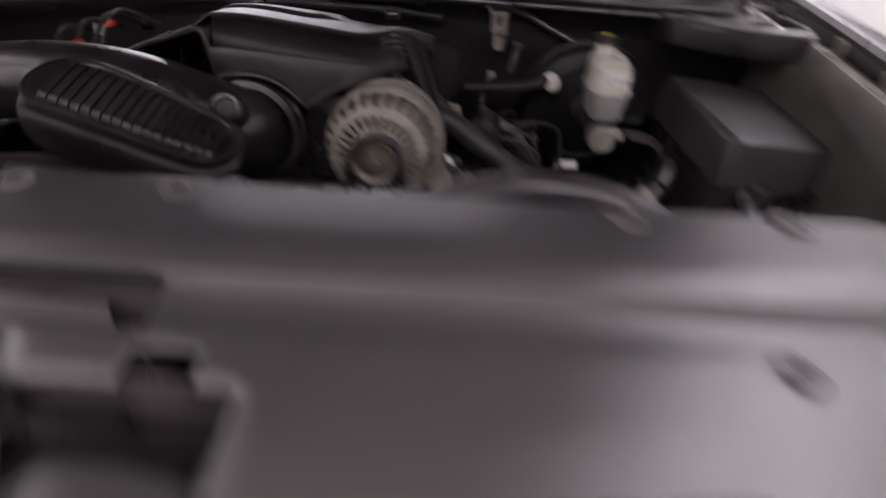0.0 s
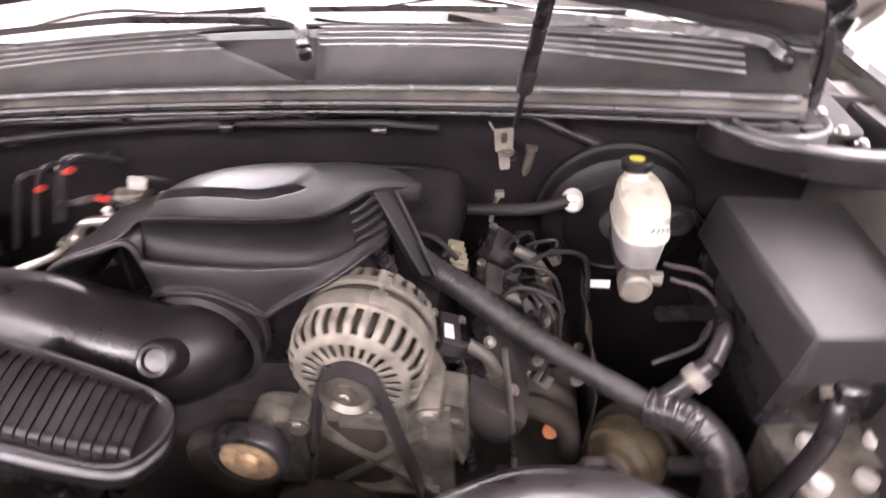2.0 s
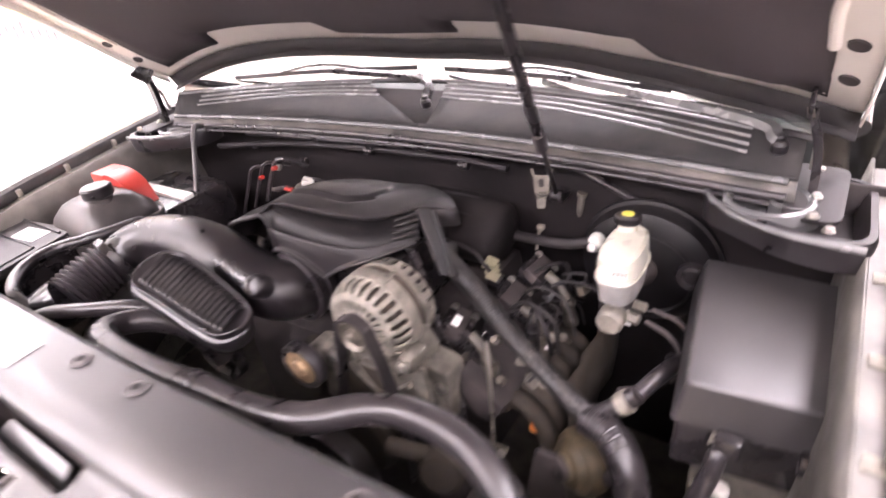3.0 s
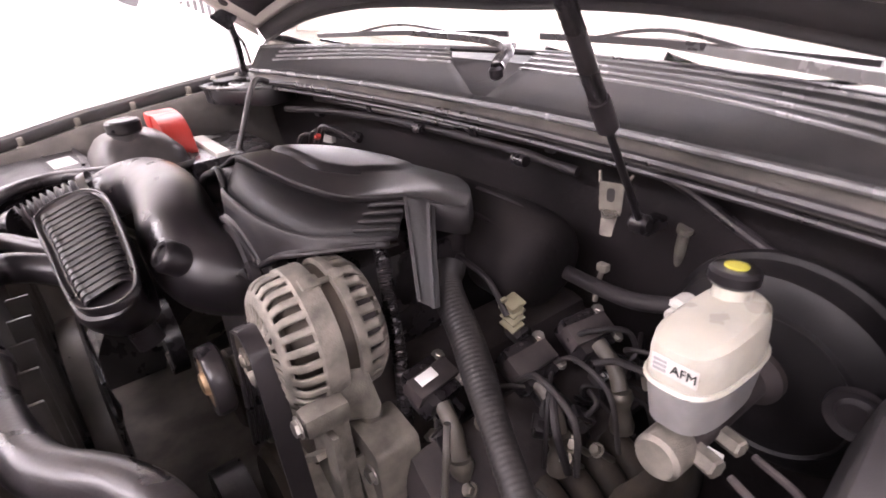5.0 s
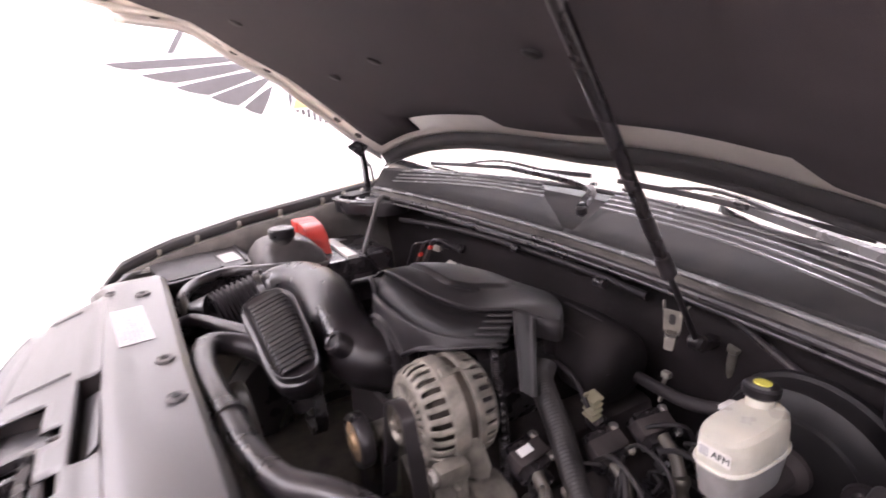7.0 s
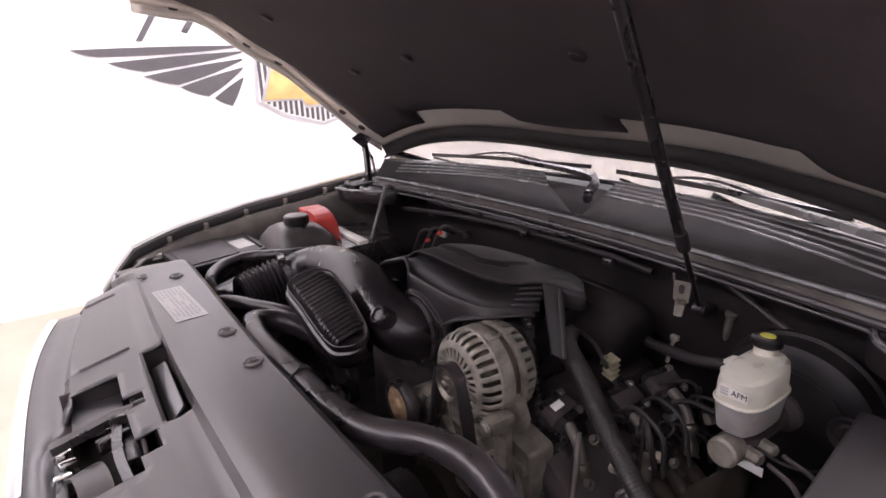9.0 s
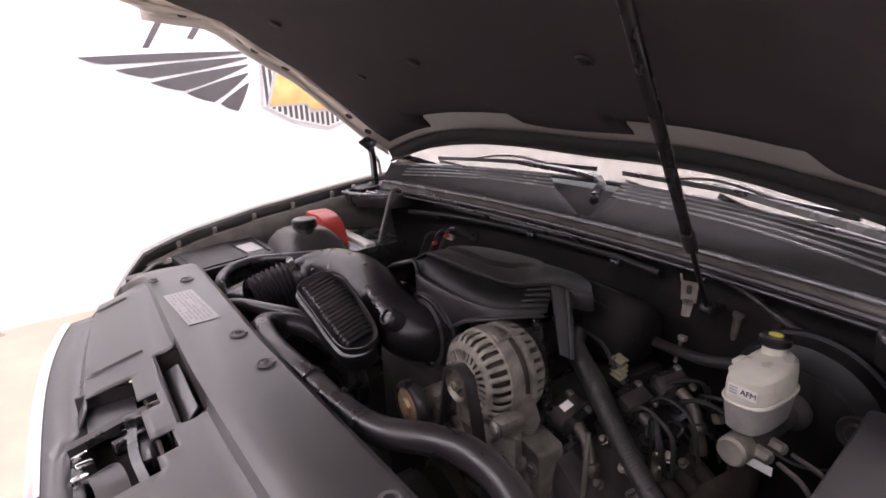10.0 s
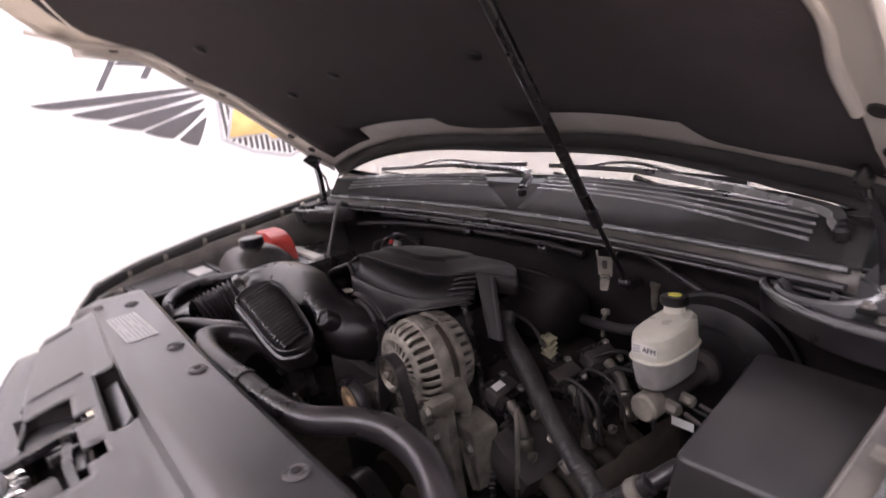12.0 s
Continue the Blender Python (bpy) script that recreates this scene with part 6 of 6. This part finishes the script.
part("rod", tube([(-0.600, 0.800, 1.132), (-0.588, 0.775, 1.142), (-0.572, 0.752, 1.128), (-0.545, 0.71, 1.06), (-0.526, 0.67, 0.99)], 0.0065, 12), TANK_GREY, br)
part("foot", rbox((-0.526, 0.668, 0.986), (0.028, 0.022, 0.012), 0.003), TANK_GREY, br)
oh = thing("overflow_hose", "black overflow hose from the coolant tank", "hose", (-0.5, 0.35, 0.95))
part("hose", tube([(-0.40, 0.225, 0.99), (-0.45, 0.225, 1.02), (-0.51, 0.265, 1.03), (-0.535, 0.335, 1.032), (-0.495, 0.41, 1.033), (-0.47, 0.49, 1.03), (-0.50, 0.52, 1.01)], 0.0125, 14), RUBBER, oh)
lh = thing("lower_intake_hose", "black hose beside the fan shroud", "hose", (-0.3, 0.27, 0.9))
part("hose", tube([(-0.42, 0.20, 0.97), (-0.36, 0.234, 0.995), (-0.29, 0.279, 0.995), (-0.22, 0.33, 0.985), (-0.18, 0.37, 0.95), (-0.16, 0.40, 0.88)], 0.014, 14), RUBBER, lh)
dd = thing("duct_gusset", "dull grey leaf-shaped gusset under the intake tube", "bracket", (-0.18, 0.388, 0.99))
GX = axes((-0.178, 0.388, 1.044), (1, 0.35, 0), (0, -0.45, 1))
part("gusset", prism(corners([(0.025, 0.034), (0.027, 0.010), (0.018, -0.014), (0.000, -0.031), (-0.020, -0.031), (-0.023, -0.012), (-0.016, 0.004)], 0.008), 0.008, GX, 0.002), GRIMY, dd)
part("hole", disc(GX @ Vector((-0.003, -0.006, 0.008)), GX.to_3x3() @ Vector((0, 0, 1)), 0.0042, 0.0006), DARK, dd)
part("stem", tube([GX @ Vector((-0.010, -0.026, 0.002)), GX @ Vector((-0.014, -0.055, -0.01)), GX @ Vector((-0.02, -0.10, -0.02))], 0.006, 10), GRIMY, dd)

# ---- fender clips and head lamps ----
for s in (-1, 1):
    for y, z in ((0.205, 1.057), (0.307, 1.073), (0.425, 1.091), (0.548, 1.109), (0.682, 1.123)):
        c = thing("fender_clip", "small grey clip on the fender flange", "clip", (s * 0.845, y, fender_line(y) - 0.03), "fender clips")
        part("clip", merge(rbox((s * 0.845, y, fender_line(y) - 0.022), (0.012, 0.012, 0.02), 0.003), rbox((s * 0.84, y, fender_line(y) - 0.032), (0.03, 0.02, 0.004), 0.001)), CAST, c)
    hl = thing("head_lamp", "clear head lamp in the car's front corner", "head lamp", (s * 0.80, 0.05, 0.9), "head lamps")
    part("housing", rbox((s * 0.77, 0.13, 0.88), (0.20, 0.16, 0.14), 0.03, (0, 0, s * 25)), PLASTIC, hl)
    part("lens", sheet(list(np.linspace(0, 1, 10)), list(np.linspace(0, 1, 6)), lambda u, v, s=s: (s * (0.575 + 0.285 * u), -0.050 + 0.20 * u * u + 0.03 * v, 0.78 + (0.165 - 0.03 * u) * v)), CHROME, hl, "bright lamp lens", solid=0.004)
    part("bracket", merge(rbox((s * 0.72, 0.09, 0.992), (0.09, 0.05, 0.006), 0.002, (0, 0, -s * 20)), rbox((s * 0.80, 0.16, 0.998), (0.04, 0.10, 0.008), 0.002, (0, 0, -s * 15)), tube([(s * 0.68, 0.07, 0.995), (s * 0.74, 0.12, 1.012), (s * 0.80, 0.15, 1.0)], 0.006, 8)), BAY, hl, "dusty lamp bracket")
    bolt((s * 0.71, 0.085, 0.996), (0, 0, 1), 0.008, hl)
    bolt((s * 0.80, 0.17, 1.003), (0, 0, 1), 0.008, hl)

# ---- bonnet latch in the cover's opening ----
la_ = thing("bonnet_latch", "black steel bonnet latch in the cover opening", "latch", (0.05, -0.01, 0.9))
part("housing", rbox((0.045, -0.015, 0.925), (0.27, 0.10, 0.02), 0.003), DARK, la_)
part("plate", rbox((-0.032, -0.030, 0.987), (0.098, 0.066, 0.006), 0.002), COVER, la_, "grey recessed plate")
part("lever", strap([(0.035, -0.088, 0.995), (0.03, -0.055, 1.0), (0.022, -0.015, 1.006), (0.022, 0.026, 1.012)], 0.017, 0.012), PLASTIC, la_)
part("lever_end", merge(disc((0.022, 0.014, 1.010), (0, 1, 0.1), 0.011, 0.022), rbox((0.028, -0.002, 1.004), (0.018, 0.03, 0.02), 0.003)), PLASTIC, la_)
part("claw", rbox((0.055, -0.012, 0.992), (0.014, 0.05, 0.020), 0.003, (0, 0, 20)), PLASTIC, la_)
part("bracket", rbox((0.085, 0.002, 0.980), (0.07, 0.018, 0.03), 0.003), PLASTIC, la_)
part("guide", strap([(0.075, -0.062, 0.972), (0.10, -0.050, 0.985), (0.14, -0.044, 0.983), (0.185, -0.045, 0.965)], 0.038, 0.004), COVER, la_, "curved grey guide strip")
part("strut", strap([(0.028, -0.008, 1.000), (0.10, -0.014, 0.992), (0.185, -0.006, 0.985)], 0.012, 0.014), PLASTIC, la_)
for k in range(3):
    part("grille_tooth", rbox((0.020 + 0.030 * k, -0.078 + 0.006 * (k % 2), 0.966), (0.012, 0.022, 0.03), 0.004, (0, 0, 12)), CHROME, la_, "bright grille tooth")

# ---- small fittings among the coils ----
rng = random.Random(23)
for k in range(14):
    c = Vector((rng.uniform(0.27, 0.44), rng.uniform(0.57, 0.82), rng.uniform(0.80, 0.90)))
    w = thing("harness_plug", "small dark plug on a short wire", "connector", c, "engine plugs")
    turn = (rng.uniform(-40, 40), rng.uniform(-40, 40), rng.uniform(0, 180))
    part("shell", rbox(c, (0.020, 0.015, 0.024), 0.003, turn), PLASTIC if k % 4 else BOOT, w)
    part("collar", rbox(c + Vector((0, 0, 0.010)), (0.024, 0.018, 0.006), 0.002, turn), PLASTIC_GLOSS, w)
    part("wire", tube([c, c + Vector((rng.uniform(-0.02, 0.02), 0.01, 0.025)), c + Vector((rng.uniform(-0.06, 0.06), rng.uniform(0, 0.06), 0.01)), c + Vector((rng.uniform(-0.07, 0.07), 0.07, -0.05))], 0.003, 8), CORD, w)
for k in range(16):
    c = Vector((rng.uniform(0.26, 0.47), rng.uniform(0.56, 0.80), rng.uniform(0.78, 0.87)))
    w = thing("flange_bolt", "grimy steel flange bolt on the engine side", "bolt", c, "engine bolts")
    bolt(c, (rng.uniform(-0.2, 0.6), -0.6, 0.7), rng.uniform(0.005, 0.009), w, STEEL if k % 4 == 0 else WORN, 0.009)
    part("stud", tube([c - Vector((0.0, -0.03, 0.035)), c], 0.004, 8, straight=True), WORN, w)
for k in range(6):
    y = 0.60 + 0.04 * k
    w = thing("exhaust_runner", "rust-brown exhaust runner low beside the engine", "exhaust pipe", (0.42, y, 0.72), "exhaust runners")
    part("pipe", tube([(0.36, y, 0.775), (0.40, y - 0.01, 0.785), (0.44, y - 0.015, 0.76), (0.455, y - 0.01, 0.68)], 0.0165, 14), RUST, w)
    part("flange", rbox((0.362, y, 0.775), (0.012, 0.036, 0.05), 0.004, (0, -25, 0)), RUST, w)
hs = thing("heat_shield", "thin rust-brown heat shield beside the exhaust", "heat shield", (0.49, 0.72, 0.7))
part("sheet", sheet(list(np.linspace(0.60, 0.84, 9)), [0, 1, 2, 3], lambda y, t: (0.475 + (0.0, 0.012, 0.01, 0.0)[int(t)] + 0.004 * math.sin(y * 70), y, (0.84, 0.80, 0.74, 0.66)[int(t)])), RUST, hs, solid=0.0015)
fs = thing("sensor_stalk", "thin pale sensor stalk behind the coils", "sensor", (0.33, 0.83, 0.95))
part("stalk", tube([(0.325, 0.83, 0.94), (0.33, 0.828, 0.97), (0.338, 0.825, 0.992)], 0.0035, 8), CAST, fs)
part("head", rbox((0.339, 0.824, 0.995), (0.014, 0.010, 0.010), 0.002), CAST, fs)
